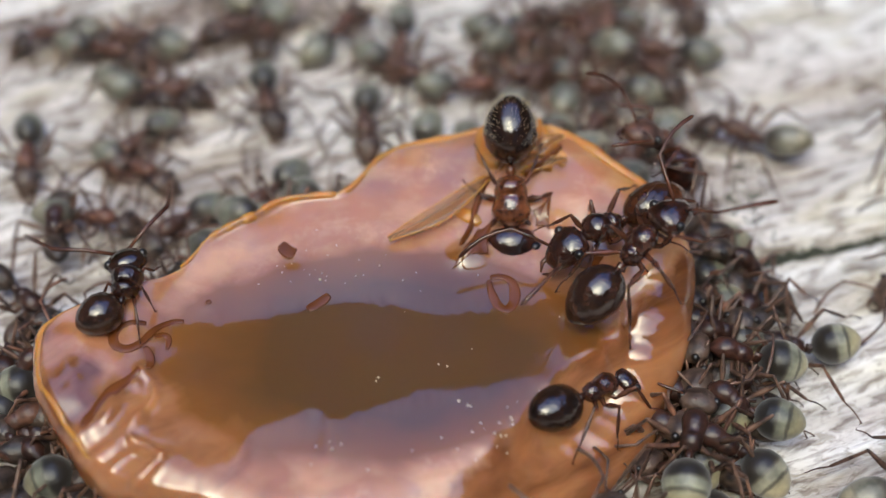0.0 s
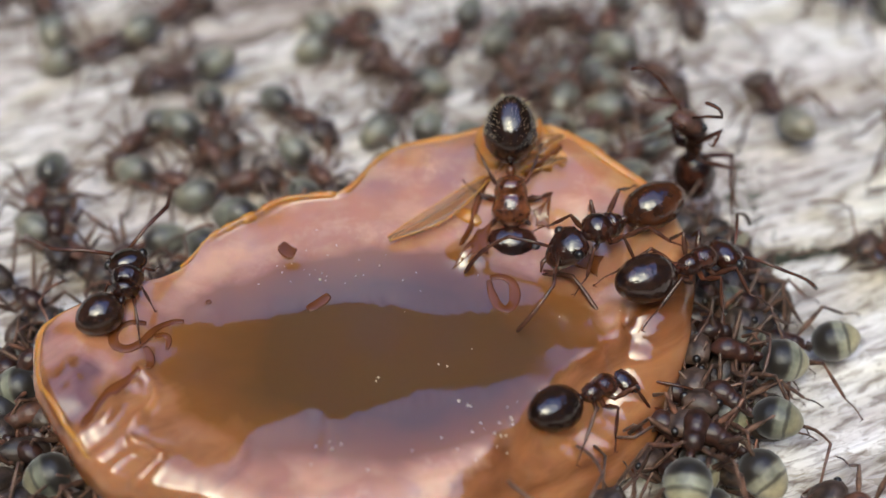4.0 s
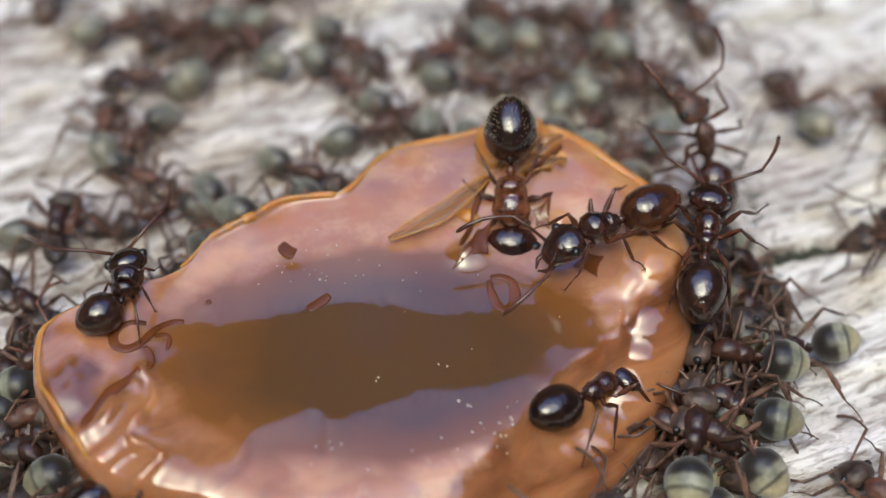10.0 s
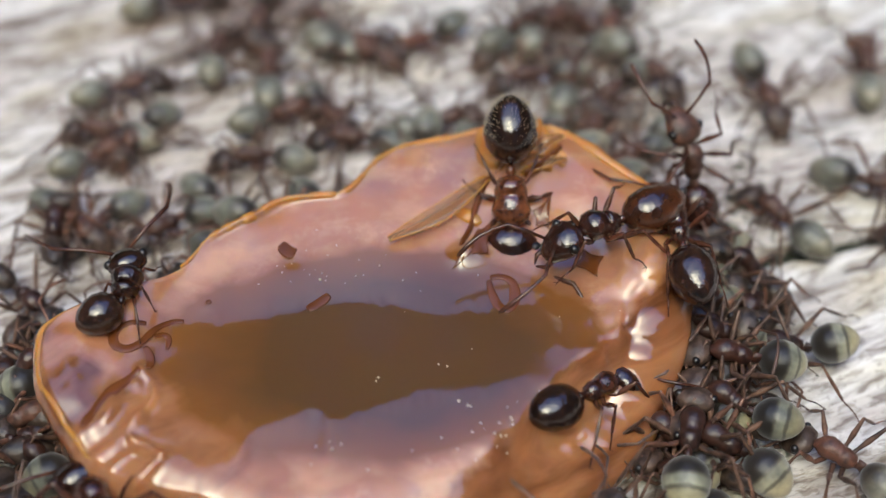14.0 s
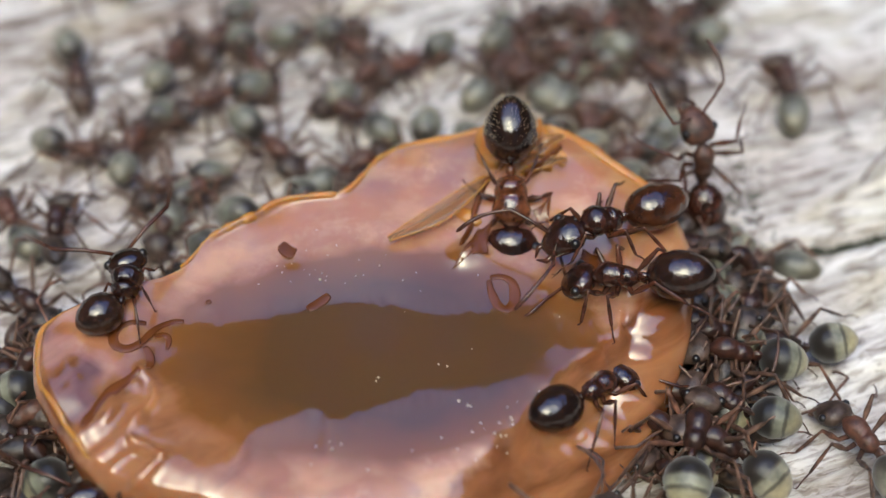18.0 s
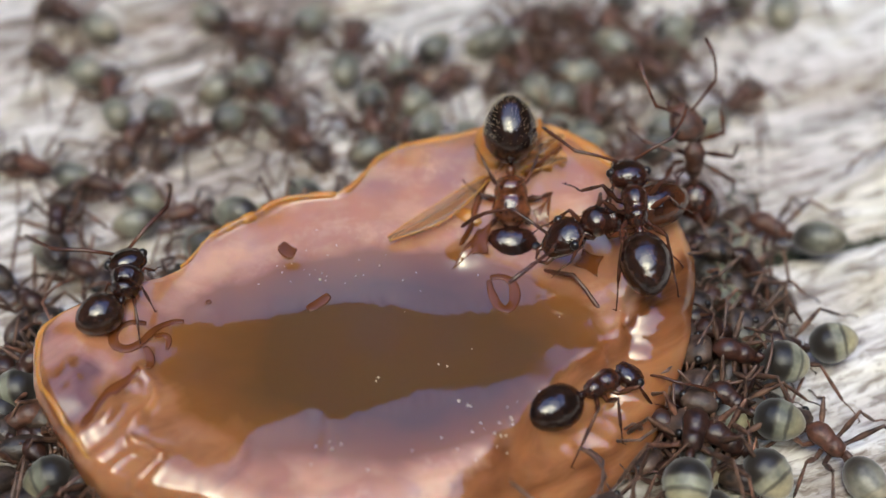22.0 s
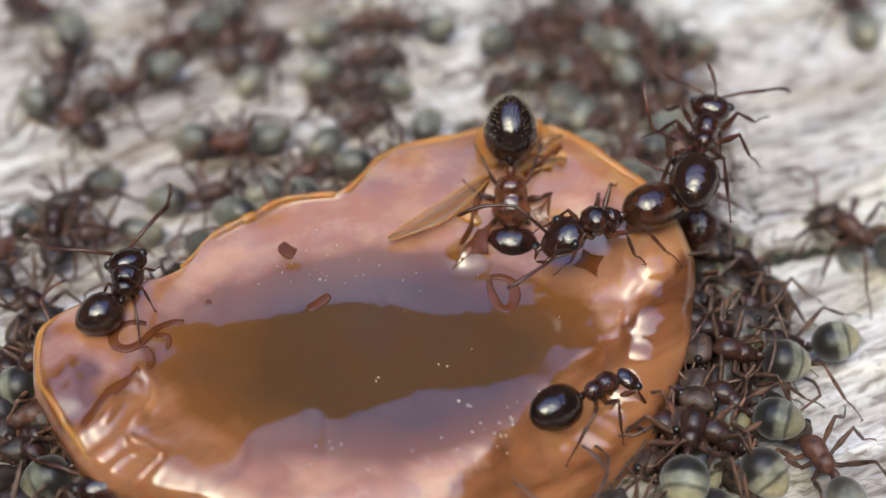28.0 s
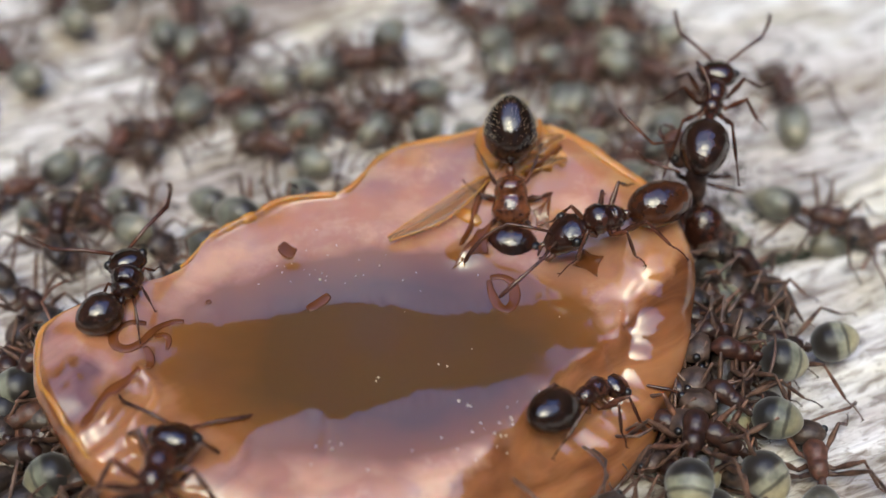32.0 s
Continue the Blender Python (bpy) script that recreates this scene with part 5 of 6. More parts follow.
ROWS = {
    "trapped": [
        (0, 2.63, 3.17, 5.05, 0, 40.1, -89.4), (32, 2.63, 3.17, 5.05, 0, 40.1, -89.4),
    ],
    "drinker": [
        (0, 6.89, -0.17, 4.94, 0, -1.3, -150.7), (3.5, 6.89, -0.17, 4.94, 0, -1.3, -150.7), (9, 6.82, -0.21, 4.92, 0, -0.4, -151.1), (11, 6.65, -0.37, 5.15, 0, -8.7, -151.8),
        (14, 6.77, -0.27, 5.04, 0, -4.7, -154.7), (17, 6.8, -0.19, 5.08, 0, -6.4, -156.1), (20, 6.92, -0.03, 5.01, 0, -3.8, -156.9), (25.5, 6.76, -0.21, 5.06, 0, -5.5, -155.2),
        (29, 6.76, -0.12, 5.09, 0, -6.7, -154.3), (32, 6.99, 0.05, 5.01, 0, -3.8, -157.8),
    ],
    "grazer": [
        (0, 4.84, -7.78, 3.53, 0, 11.6, 36.2), (6, 4.8, -7.79, 3.5, 0, 13.1, 36.9), (13, 4.89, -7.74, 3.56, 0, 10.4, 36.5), (17, 4.74, -7.81, 3.44, 0, 16, 38.2),
        (19, 4.98, -7.7, 3.7, 0, 4.4, 37.4), (23, 4.94, -7.76, 3.64, 0, 6.7, 34.5), (28, 4.89, -7.78, 3.58, 0, 9.5, 35), (32, 4.55, -7.82, 3.39, 0, 18.6, 42),
    ],
    "roamer": [
        (0, 6.87, -2.67, 5.47, 0, -34.1, 37.7), (0.5, 8.76, -2.26, 4.92, 0, -19.3, 43.1), (1, 7.89, -2.86, 4.56, 0, -8.1, 32.3), (1.5, 6.98, -3.71, 4.25, 0, 2.1, 12.5),
        (2, 6.94, -3.72, 3.9, 0, 16, 1.6), (2.5, 7.04, -3.72, 3.77, 0, 21.6, 8.5), (3, 7.98, -3.41, 3.98, 0, 11, 19.7), (3.5, 8.31, -2.79, 3.94, 0, 12.2, 25.7),
        (5.5, 9.41, -0.56, 4.68, 0, -20.4, 58.2), (6, 8.56, -0.79, 4.69, 0, -23.2, 83), (6.5, 8.25, -1.23, 4.51, 0, -19.8, 94.8), (7, 8.77, -1.53, 4.42, 0, -19.2, 94.4),
        (7.5, 9.37, -1.43, 3.91, 0, -5, 90.6), (8, 8.98, -1.52, 3.95, 0, -8.7, 94.4), (8.5, 9.67, -1.21, 3.98, 0, -12.2, 85.2), (9, 9.58, -1.41, 3.83, 0, -9.6, 82.6),
        (9.5, 9.86, -1.13, 3.79, 0, -8.1, 86.9), (10, 9.89, -1.15, 4.22, 0, -21.7, 80.7), (11, 9.57, -1.07, 3.91, 0, -12.2, 89.1), (12, 10.08, -1.2, 3.97, 0, -13.9, 67),
        (13, 10.12, -0.49, 4.24, 0, -22.2, 72.4), (13.5, 10.22, -0.76, 4.59, 0, -32.9, 52.7), (14, 9.13, -0.6, 3.77, 0, -7.6, 100.7), (14.5, 9.02, -0.61, 3.61, 0, -1.8, 110),
        (16.5, 8.55, -2.32, 3.94, 0, 12.5, 158.2), (17, 8.83, -2.42, 3.9, 0, 16.9, 147.4), (17.5, 8.79, -2.51, 3.88, 0, 20.7, 155.1), (18, 7.79, -2.34, 4.06, 0, 14.8, 167.8),
        (18.5, 7.79, -2.19, 3.97, 0, 22.3, 165.9), (19, 6.57, -2.56, 4.42, 0, 4.9, 179.6), (19.5, 5.82, -2.53, 4.75, 0, -5, 169.2), (20, 5.66, -2.07, 4.96, 0, -11.2, 162.3),
        (20.5, 5.05, -1.44, 5.7, 0, -33.2, 162.5), (21, 6.1, -1.24, 5.35, 0, -21.7, 125.2), (21.5, 6.93, -1.51, 5.36, 0, -21.1, 107.8), (22, 7.3, -0.86, 5.26, 0, -16.9, 96.3),
        (22.5, 8.26, 0.77, 5.56, 0, -22.9, 90.4), (23, 9.3, 0.93, 5.89, 0, -29.9, 86.9), (23.5, 9.47, 0.62, 5.73, 0, -21.9, 100.6), (24, 9.2, 0.83, 5.75, 0, -19.5, 96.1),
        (24.5, 8.18, 1.53, 6.14, 0, -28.6, 107.5), (25, 8.34, 2.52, 5.78, 0, -14.2, 100.8), (25.5, 8.23, 2.74, 5.74, 0, -9.9, 103.5), (27.5, 9.67, 2.71, 6, 0, -14.8, 77.6),
        (28, 9.95, 2.48, 5.84, 0, -9.8, 74.6), (29, 9.33, 2.43, 5.43, 0, 4.7, 79.6), (30, 9.92, 3.16, 5.73, 0, -6.1, 70.2), (31, 10.32, 3.77, 5.62, 0, -2.4, 73.5),
        (32, 10.5, 4.39, 5.87, 0, -10.7, 76.3),
    ],
    "sentry": [
        (0, 8.72, 4.92, 3.38, 0, -58.9, -154.2), (0.5, 9.76, 5.13, 3.28, 0, -55.4, -152.9), (1, 9.66, 5.1, 3.42, 0, -60.3, -150.9), (1.5, 9.59, 4.7, 3.5, 0, -63.3, -143.7),
        (2, 9.34, 5.03, 3.67, 0, -69.5, -143.8), (2.5, 8.91, 5.09, 3.77, 0, -73.6, -144.6), (3, 9.28, 4.63, 3.91, 0, -79.9, -152.7), (3.5, 9.5, 4.48, 3.9, 0, -79.2, -128.8),
        (5.5, 9.9, 4.73, 3.74, 0, -72.4, -195.5), (6, 9.27, 4.99, 3.79, 0, -74.3, -199.8), (6.5, 8.96, 6.3, 4.73, 0, -68.2, -217), (7, 8.87, 4.74, 4.85, 0, -73.1, -191.9),
        (7.5, 9.97, 4.73, 5.12, 0, -86, -250.9), (8, 9.29, 4.53, 5.05, 0, -82, -219), (8.5, 9.82, 5.02, 4.88, 0, -74.2, -236.2), (9, 10.01, 5.38, 4.71, 0, -67.3, -241.9),
        (9.5, 10.15, 5.41, 4.49, 0, -59.3, -250), (10, 10.45, 5.75, 3.29, 0, -63.4, -228.8), (10.5, 10.52, 5.13, 3.28, 0, -72.4, -242.6), (11, 11.23, 5.18, 3.28, 0, -64.6, -232.2), (12, 10.92, 5.13, 3.28, 0, -66.3, -239.1),
        (13, 11.08, 5.19, 3.28, 0, -66.9, -234.3), (13.5, 10.13, 4.61, 3.28, 0, -67.2, -241.5), (14, 9.78, 4.68, 3.28, 0, -68.7, -237.7), (14.5, 10.1, 4.68, 3.28, 0, -65.8, -228.1),
        (16.5, 10.24, 4.55, 3.28, 0, -63.5, -235.3), (17, 10.42, 4.4, 3.28, 0, -68.6, -239.7), (18, 10.24, 4.8, 3.28, 0, -72.6, -243.6), (19, 9.9, 4.13, 3.28, 0, -68.4, -238.9),
        (20, 10.17, 4.63, 3.28, 0, -69.2, -229.7), (21, 10.19, 4.54, 3.28, 0, -67.7, -235), (22, 9.88, 4.9, 3.28, 0, -70.6, -243.6), (23, 9.85, 4.69, 3.28, 0, -69.7, -241.8),
        (25, 10.01, 3.95, 3.28, 0, -67.9, -228), (27.5, 9.7, 3.27, 3.28, 0, -66.3, -241.1), (30, 9.89, 3.43, 3.28, 0, -64.1, -231.3), (32, 9.77, 3.36, 3.28, 0, -65.7, -229.5),
    ],
    "climber": [
        (0, -10.94, -14.63, 0.32, 0, 10.7, 128.2), (6, -10.86, -14.49, 0.47, 0, 10.7, 128), (8, -11.3, -14.08, 0.54, 0, 9.9, 128.3), (9, -10.84, -13.29, 2.25, 0, 9.6, 127.5),
        (10, -10.52, -12.96, 2.26, 0, 9.3, 127.2), (11, -11.51, -12.53, 2.3, 0, 8.1, 127.8), (12, -11.47, -12.2, 2.31, 0, 7.8, 127.7), (13, -11.38, -11.97, 2.33, 0, 7.5, 127.6),
        (14, -11.06, -12.14, 2.33, 0, 7.8, 127.4), (17, -11.65, -13.35, 2.27, 0, 11.9, 109.2), (18, -11.52, -13.31, 2.27, 0, 11.9, 109.1), (19, -12.17, -13.92, 2.26, 0, 12.7, 109.8),
        (22, -12.73, -13.93, 2.3, 0, 12.5, 110.3), (23, -12.05, -13.81, 2.31, 0, 12.5, 109.7), (24, -12.41, -13.94, 2.31, 0, 12.7, 110), (25.5, -11.87, -13.71, 2.33, 0, 12.5, 109.5),
        (27.5, -11.28, -13.1, 2.37, 0, 11.6, 108.8), (28, -11.07, -12.99, 2.37, 0, 11.6, 108.6), (29, -10.65, -11.97, 2.41, 0, 10.1, 108), (30, -12.27, -13.31, 2.38, 0, 11.8, 109.7),
        (31, -10.68, -13.12, 2.39, 0, 11.9, 108.4), (32, -9.94, -12.15, 3.15, 0, 9.3, 78.5),
    ],
    "walker_a": [
        (0, 10.95, 15.14, 0.08, 0, 0, 176.4), (1, 13.07, 15.7, 0.08, 0, 0, 170.6), (2, 16.47, 16.19, 0.08, 0, 0, 164.9), (3, 18.64, 16.94, 0.08, 0, 0, 157.5),
        (6, 23.35, 23.25, 0.08, 0, 0, 143.1), (32, 24.11, 24.19, 0.08, 0, 0, 142.7),
    ],
    "walker_b": [
        (0, 14.08, 9.15, 0.08, 0, 0, 152.9), (1, 14.84, 8.18, 0.08, 0, 0, 140.2), (2, 15.89, 10.85, 0.08, 0, 0, 149.4), (3, 15.21, 11.41, 0.08, 0, 0, 104.6),
        (5.5, 15.37, 8.82, 0.08, 0, 0, 128.7), (6, 15.55, 8.11, 0.08, 0, 0, 151.9), (7, 16.19, 10.25, 0.08, 0, 0, 114.9), (8, 16.13, 11, 0.08, 0, 0, 109.6),
        (10, 16.1, 11.13, 0.08, 0, 0, 106), (11, 16.48, 18.24, 0.08, 0, 0, 59.2), (13, 18.17, 25.55, 0.08, 0, 0, 60.2), (32, 18.48, 27.53, 0.08, 0, 0, 60.5),
    ],
    "walker_c": [
        (0, 22.83, 3.53, 0.08, 0, 0, 174.3), (9.5, 21.41, 3.53, 0.08, 0, 0, 174.3), (11, 16.78, 3.79, 0.08, 0, 0, 177.3), (12, 16.99, 3.87, 0.08, 0, 0, 185.4),
        (12.5, 17.55, 5.32, 0.08, 0, 0, 245.4), (13, 18.12, 6.77, 0.08, 0, 0, 305.4), (14.5, 17.83, 6.85, 0.08, 0, 0, 344.3), (16.5, 16.36, 6.73, 0.08, 0, 0, 381.5),
        (17, 15.97, 6.96, 0.08, 0, 0, 432.6), (17.5, 15.58, 7.2, 0.08, 0, 0, 483.7), (18, 15.96, 12.26, 0.08, 0, 0, 457.9), (19, 19.31, 10.07, 0.08, 0, 0, 441.9),
        (21, 23.18, 13.71, 0.08, 0, 0, 423.7), (32, 24.86, 14.92, 0.08, 0, 0, 418),
    ],
    "walker_d": [
        (0, 21, 9.12, 0.08, 0, 0, 91.5), (9, 21, 9.12, 0.08, 0, 0, 91.5), (11, 19.48, 11.72, 0.08, 0, 0, 92.3), (12, 18.93, 13.42, 0.08, 0, 0, 90.6),
        (13, 19.11, 15.18, 0.08, 0, 0, 87.4), (14, 19.67, 13.76, 0.08, 0, 0, 85.1), (14.5, 19.59, 16.09, 0.08, 0, 0, 89.1), (17, 23.39, 24.07, 0.08, 0, 0, 78.7),
        (32, 25.15, 27, 0.08, 0, 0, 78.2),
    ],
    "walker_e": [
        (0, 11.49, 19.95, 0.08, 0, 0, -78), (9, 11.49, 19.95, 0.08, 0, 0, -78), (11, 12.59, 16.76, 0.08, 0, 0, -72.4), (12, 13.46, 15.13, 0.08, 0, 0, -72.6),
        (13, 14.58, 13.22, 0.08, 0, 0, -76), (14, 14.62, 13.14, 0.08, 0, 0, -79), (14.5, 14.62, 12.63, 0.08, 0, 0, -85.2), (15.5, 14.45, 12.85, 0.08, 0, 0, -135.9),
        (16.5, 13.07, 14.09, 0.08, 0, 0, -190.1), (17, 12.56, 14.63, 0.08, 0, 0, -203.7), (18, 11.41, 15.78, 0.08, 0, 0, -177.3), (20, 10.09, 16.07, 0.08, 0, 0, -168.4),
        (24, 9.83, 16.01, 0.08, 0, 0, -176), (26, 10.28, 15.43, 0.08, 0, 0, -135.85), (28, 10.72, 14.85, 0.08, 0, 0, -95.7), (32, 6.6, 16.74, 0.08, 0, 0, -108.7),
    ],
    "walker_g": [
        (0, 18.69, 23.94, 0.08, 0, 0, -121.6), (16, 18.69, 23.94, 0.08, 0, 0, -121.6), (19, 10.06, 16.3, 0.08, 0, 0, -152), (19.5, 12.06, 15.87, 0.08, 0, 0, -220.95),
        (20, 14.06, 15.43, 0.08, 0, 0, -289.9), (21, 16.07, 19.97, 0.08, 0, 0, -297.5), (23, 16.73, 17.42, 0.08, 0, 0, -227.3), (24, 16.02, 10.54, 0.08, 0, 0, -222.4),
        (25, 15.66, 9.78, 0.08, 0, 0, -236.7), (25.5, 16.38, 12.51, 0.08, 0, 0, -249), (27.5, 17.7, 13.53, 0.08, 0, 0, -231.8), (28, 20.15, 18.17, 0.08, 0, 0, -255.5),
        (30, 16.79, 8.61, 0.08, 0, 0, -291.1), (31, 15.22, 8.02, 0.08, 0, 0, -218.9), (32, 15.8, 11.52, 0.08, 0, 0, -257.2),
    ],
    "walker_h": [
        (0, 22.91, 10.91, 0.08, 0, 0, -115.1), (23, 21.89, 10.91, 0.08, 0, 0, -114.7), (24, 20.58, 13.78, 0.08, 0, 0, -89.6), (25, 19.12, 10.4, 0.08, 0, 0, -74.5),
        (25.5, 18.73, 9.83, 0.08, 0, 0, -78.6), (26.5, 17.56, 7.37, 0.08, 0, 0, -143.1), (27.5, 16.4, 4.91, 0.08, 0, 0, -207.6), (28, 17.25, 4.11, 0.08, 0, 0, -266.2),
        (29, 17.77, 4.46, 0.08, 0, 0, -253.1), (30, 16.08, 5.02, 0.08, 0, 0, -231.2), (30.67, 15.81, 4.99, 0.08, 0, 0, -282.9), (31.33, 15.54, 4.95, 0.08, 0, 0, -334.6),
        (32, 15.27, 4.92, 0.08, 0, 0, -386.3),
    ],
    "walker_i": [
        (0, 20.47, 1.73, 0.08, 0, 0, -154.5), (4.5, 19.37, 1.87, 0.08, 0, 0, -217.7), (6, 16.28, 0.87, 0.08, 0, 0, -232.3), (7, 14.75, 2.31, 0.08, 0, 0, -223.9),
        (8.5, 17.48, 2.39, 0.08, 0, 0, -240.6), (11, 21.13, 2.88, 0.08, 0, 0, -236.2), (16, 19.5, 1.9, 0.08, 0, 0, -214), (17, 15.68, 2.31, 0.08, 0, 0, -224.2),
        (18, 13.73, 3.14, 0.08, 0, 0, -216.8), (20, 12.76, 2.17, 0.08, 0, 0, -220.4), (24, 16.4, 4.8, 0.08, 0, 0, -200), (24.5, 15.53, 4.46, 0.08, 0, 0, -201.6),
        (25, 15.36, 2.44, 0.08, 0, 0, -156.6), (28, 17.92, 3.08, 0.08, 0, 0, -227.2), (31, 16.17, 4.98, 0.08, 0, 0, -209.4), (31.5, 16.88, 4.68, 0.08, 0, 0, -279.1),
        (32, 17.59, 4.38, 0.08, 0, 0, -348.8),
    ],
    "walker_j": [
        (0, 16.51, -9.06, 0.08, 0, 0, 25.4), (1, 16.55, -8.79, 0.08, 0, 0, 74.15), (2, 16.58, -8.51, 0.08, 0, 0, 122.9), (4, 16.1, -10.56, 0.08, 0, 0, 146.8),
        (6, 15.62, -9.66, 0.08, 0, 0, 137.6), (9, 16.62, -10.45, 0.08, 0, 0, 123.5), (17, 14.91, -6.91, 0.08, 0, 0, 158.8), (18.5, 16.66, -7.79, 0.08, 0, 0, 113.3),
        (21, 16, -6.16, 0.08, 0, 0, 156.3), (23, 14.23, -9.1, 0.08, 0, 0, 111.6), (25, 13.99, -8.7, 0.08, 0, 0, 154.4), (28, 14.37, -8.52, 0.08, 0, 0, 119.5),
        (30, 14.29, -9.01, 0.08, 0, 0, 119.7), (32, 13.82, -8.89, 0.08, 0, 0, 93.5),
    ],
}
# ants packed round the caramel, heads to its wall: x, y, lift, pitch, turn, size
PACKED_BROKEN_SIDE = (
    (11.95, -3.75, 1.05, -8, 174, 0.92),
    (14.3, -2.6, 0.15, 0, 172, 0.9),
    (10.95, -2.0, 0.75, -8, 172, 0.85),
    (8.9, -8.31, 1.0, -4, 75, 0.98),
    (11.35, -6.15, 0.75, -8, 148, 0.9),
    (10.95, -7.85, 0.6, -8, 152, 0.95),
    (9.84, 0.6, 0.78, -8, -164.1, 0.82),
    (10.3, -0.8, 0.3, 0, -176.3, 0.82),
    (9.26, -9.2, 0.2, 0, 139.9, 0.85),
    (10.82, 2.51, 0.7, -8, -162, 0.8),
    (9.6, -5.6, 0.35, -12, 150, 0.85),
    (8.9, -7.2, 0.4, -12, 140, 0.85),
)
PACKED_CORNER = (
    (-15.17, -4.64, 0.6, -8, -21.2, 0.9),
    (-14.24, -6.52, 0.7, -8, -8.5, 0.9),
    (-14.29, -7.55, 0.3, 0, 0, 0.9),
    (-13.25, -8.64, 0.9, -8, 33.4, 0.9),
    (-14.49, -9.26, 0, 0, -7.3, 0.9),
    (-12.4, -9.34, 0.5, -8, 60, 0.9),
    (-16.02, -5.97, 0, 0, -28.8, 0.9),
    (-11.13, -10.25, 0.7, -8, 73.7, 0.9),
)

TRAPPED = make_ant("glossy ant stuck head down in the wet caramel", DARK_GASTER, AMBER_SHELL, HEAD_SHELL, LEG_SHELL, droop=-7, nod=-18, slim=0.94, longer=0.88, spread=0.5, bristly=True, skullsize=1.4, lie=0.05, stout=1.65, seed=9)
CURLED = make_ant("dark wet ant curled up at the caramel's rim", DARK_GASTER, HEAD_SHELL, DARK_GASTER, LEG_SHELL, curl=-46, face=32, slim=1.12, longer=0.8, spread=0.42, lie=0.45, skullsize=1.6, stout=2.1, seed=12)
FEEDER = make_ant("glossy dark brown ant feeding on the caramel", DARK_GASTER, DARK_SHELL, HEAD_SHELL, LEG_SHELL, droop=-4, longer=0.92, spread=0.7, lie=0.75, skullsize=1.2, stout=1.25, seed=5)
SENTRY = make_ant("rust brown ant reared up behind the caramel's rim", DARK_SHELL, RED_SHELL, RED_SHELL, LEG_SHELL, nod=5, feelers=0.5, skullsize=1.2, seed=7)
DRINKER = make_ant("brown glossy ant drinking from the wet caramel", COPPER_GASTER, DARK_SHELL, HEAD_SHELL, LEG_SHELL, droop=-6, feelers=0.9, spread=0.65, lie=0.8, skullsize=1.3, stout=1.6, seed=6)
keyed = [
    (another(TRAPPED, 1.09), ROWS["trapped"], False),
    (another(DRINKER, 0.9), ROWS["drinker"], False),
    (another(FEEDER, 0.86), ROWS["grazer"], False),
    (another(FEEDER, 0.95, "glossy dark brown ant that roams over the caramel's rim"), ROWS["roamer"], False),
    (another(SENTRY, 0.9), ROWS["sentry"], False),
    (another(FEEDER, 1.1, "glossy dark ant that climbs up at the caramel's corner"), ROWS["climber"], False),
]
for name in ROWS:
    if name.startswith("walker"):
        keyed.append((another(WALKERS[len(keyed) % 3], 0.92), ROWS[name], True))
trapped, settled = keyed[0][0], (keyed[1][0], keyed[2][0])
for ant, rows, floor in keyed:
    t, x, y, z, roll, pitch, yaw = rows[0]
    stand(ant, x, y, z + (board_z(x, y) if floor else 0), roll, pitch, yaw)
for ob in TRAPPED.children:
    if ob.name.startswith("hind_leg"):
        ob.scale = (0.55, 0.7, 0.55)
    if ob.name.startswith("gaster"):
        ob.location.x -= 0.14 * MM
for ob in CURLED.children_recursive:
    if ob.name.startswith("antenna"):
        ob.scale = (1.5, 1.35, 1.2)
stand(another(CURLED, 0.70), -11.85, -3.4, 4.25, 0, -4, 84)

BROWN = [make_ant("dull brown ant wedged into the throng", BROWN_GASTER, SHADED_RUSSET, BROWN_GASTER, DUSTY_LEG, droop=d, curl=c, slim=0.6, longer=1.25, spread=0.9, seed=s, feelers=f) for d, c, s, f in ((-15, 20, 31, 0.2), (10, -25, 32, -0.2))]
PACKERS = [make_ant("rust and grey ant packed in against the caramel's wall", PALE_GASTER, SHADED_RUSSET, DUSTY_HEAD, DUSTY_LEG, droop=d, curl=c, slim=0.9, longer=0.8, seed=s, feelers=f) for d, c, s, f in ((8, 6, 21, 0.0), (-10, 16, 22, 0.3), (14, -16, 23, -0.3))]
packed = []
for x, y, z, pitch, yaw, size in PACKED_BROKEN_SIDE + PACKED_CORNER:
    if x < 0 and len(packed) % 3:
        ant = another(BROWN[len(packed) % 2], size)
    else:
        ant = another(PACKERS[len(packed) % 3], size, "rust and grey ant packed in against the caramel's wall")
    bend = ((len(packed) * 37) % 50 - 25) if x < 0 else 0
    packed.append(stand(ant, x, y, z + 0.1, 0, pitch, yaw + bend))
for x, y, z, pitch, yaw in ((-7.5, 3.6, 1.2, -15, -25), (-5.3, 4.2, 1.0, -12, -60)):
    packed.append(stand(another(WALKERS[0], 0.9, "grey banded ant feeding at the caramel's far rim"), x, y, z, 0, pitch, yaw))
# more of them along the far side, heads to the wall
rim = random.Random(21)
a = 0.35
while a < 3.6:
    r = reach(a) + 1.5 + rim.uniform(0, 0.9)
    x, y = MIDDLE[0] + r * math.cos(a), MIDDLE[1] + r * math.sin(a)
    if rim.random() < 0.8:
        ant = another(WALKERS[len(packed) % 3], rim.uniform(0.8, 0.92), "rust and grey ant packed in against the caramel's wall")
        packed.append(stand(ant, x, y, board_z(x, y) + rim.uniform(0, 0.5), 0, -8, math.degrees(a) + 180 + rim.uniform(-40, 40)))
    a += rim.uniform(2.2, 3.2) / r


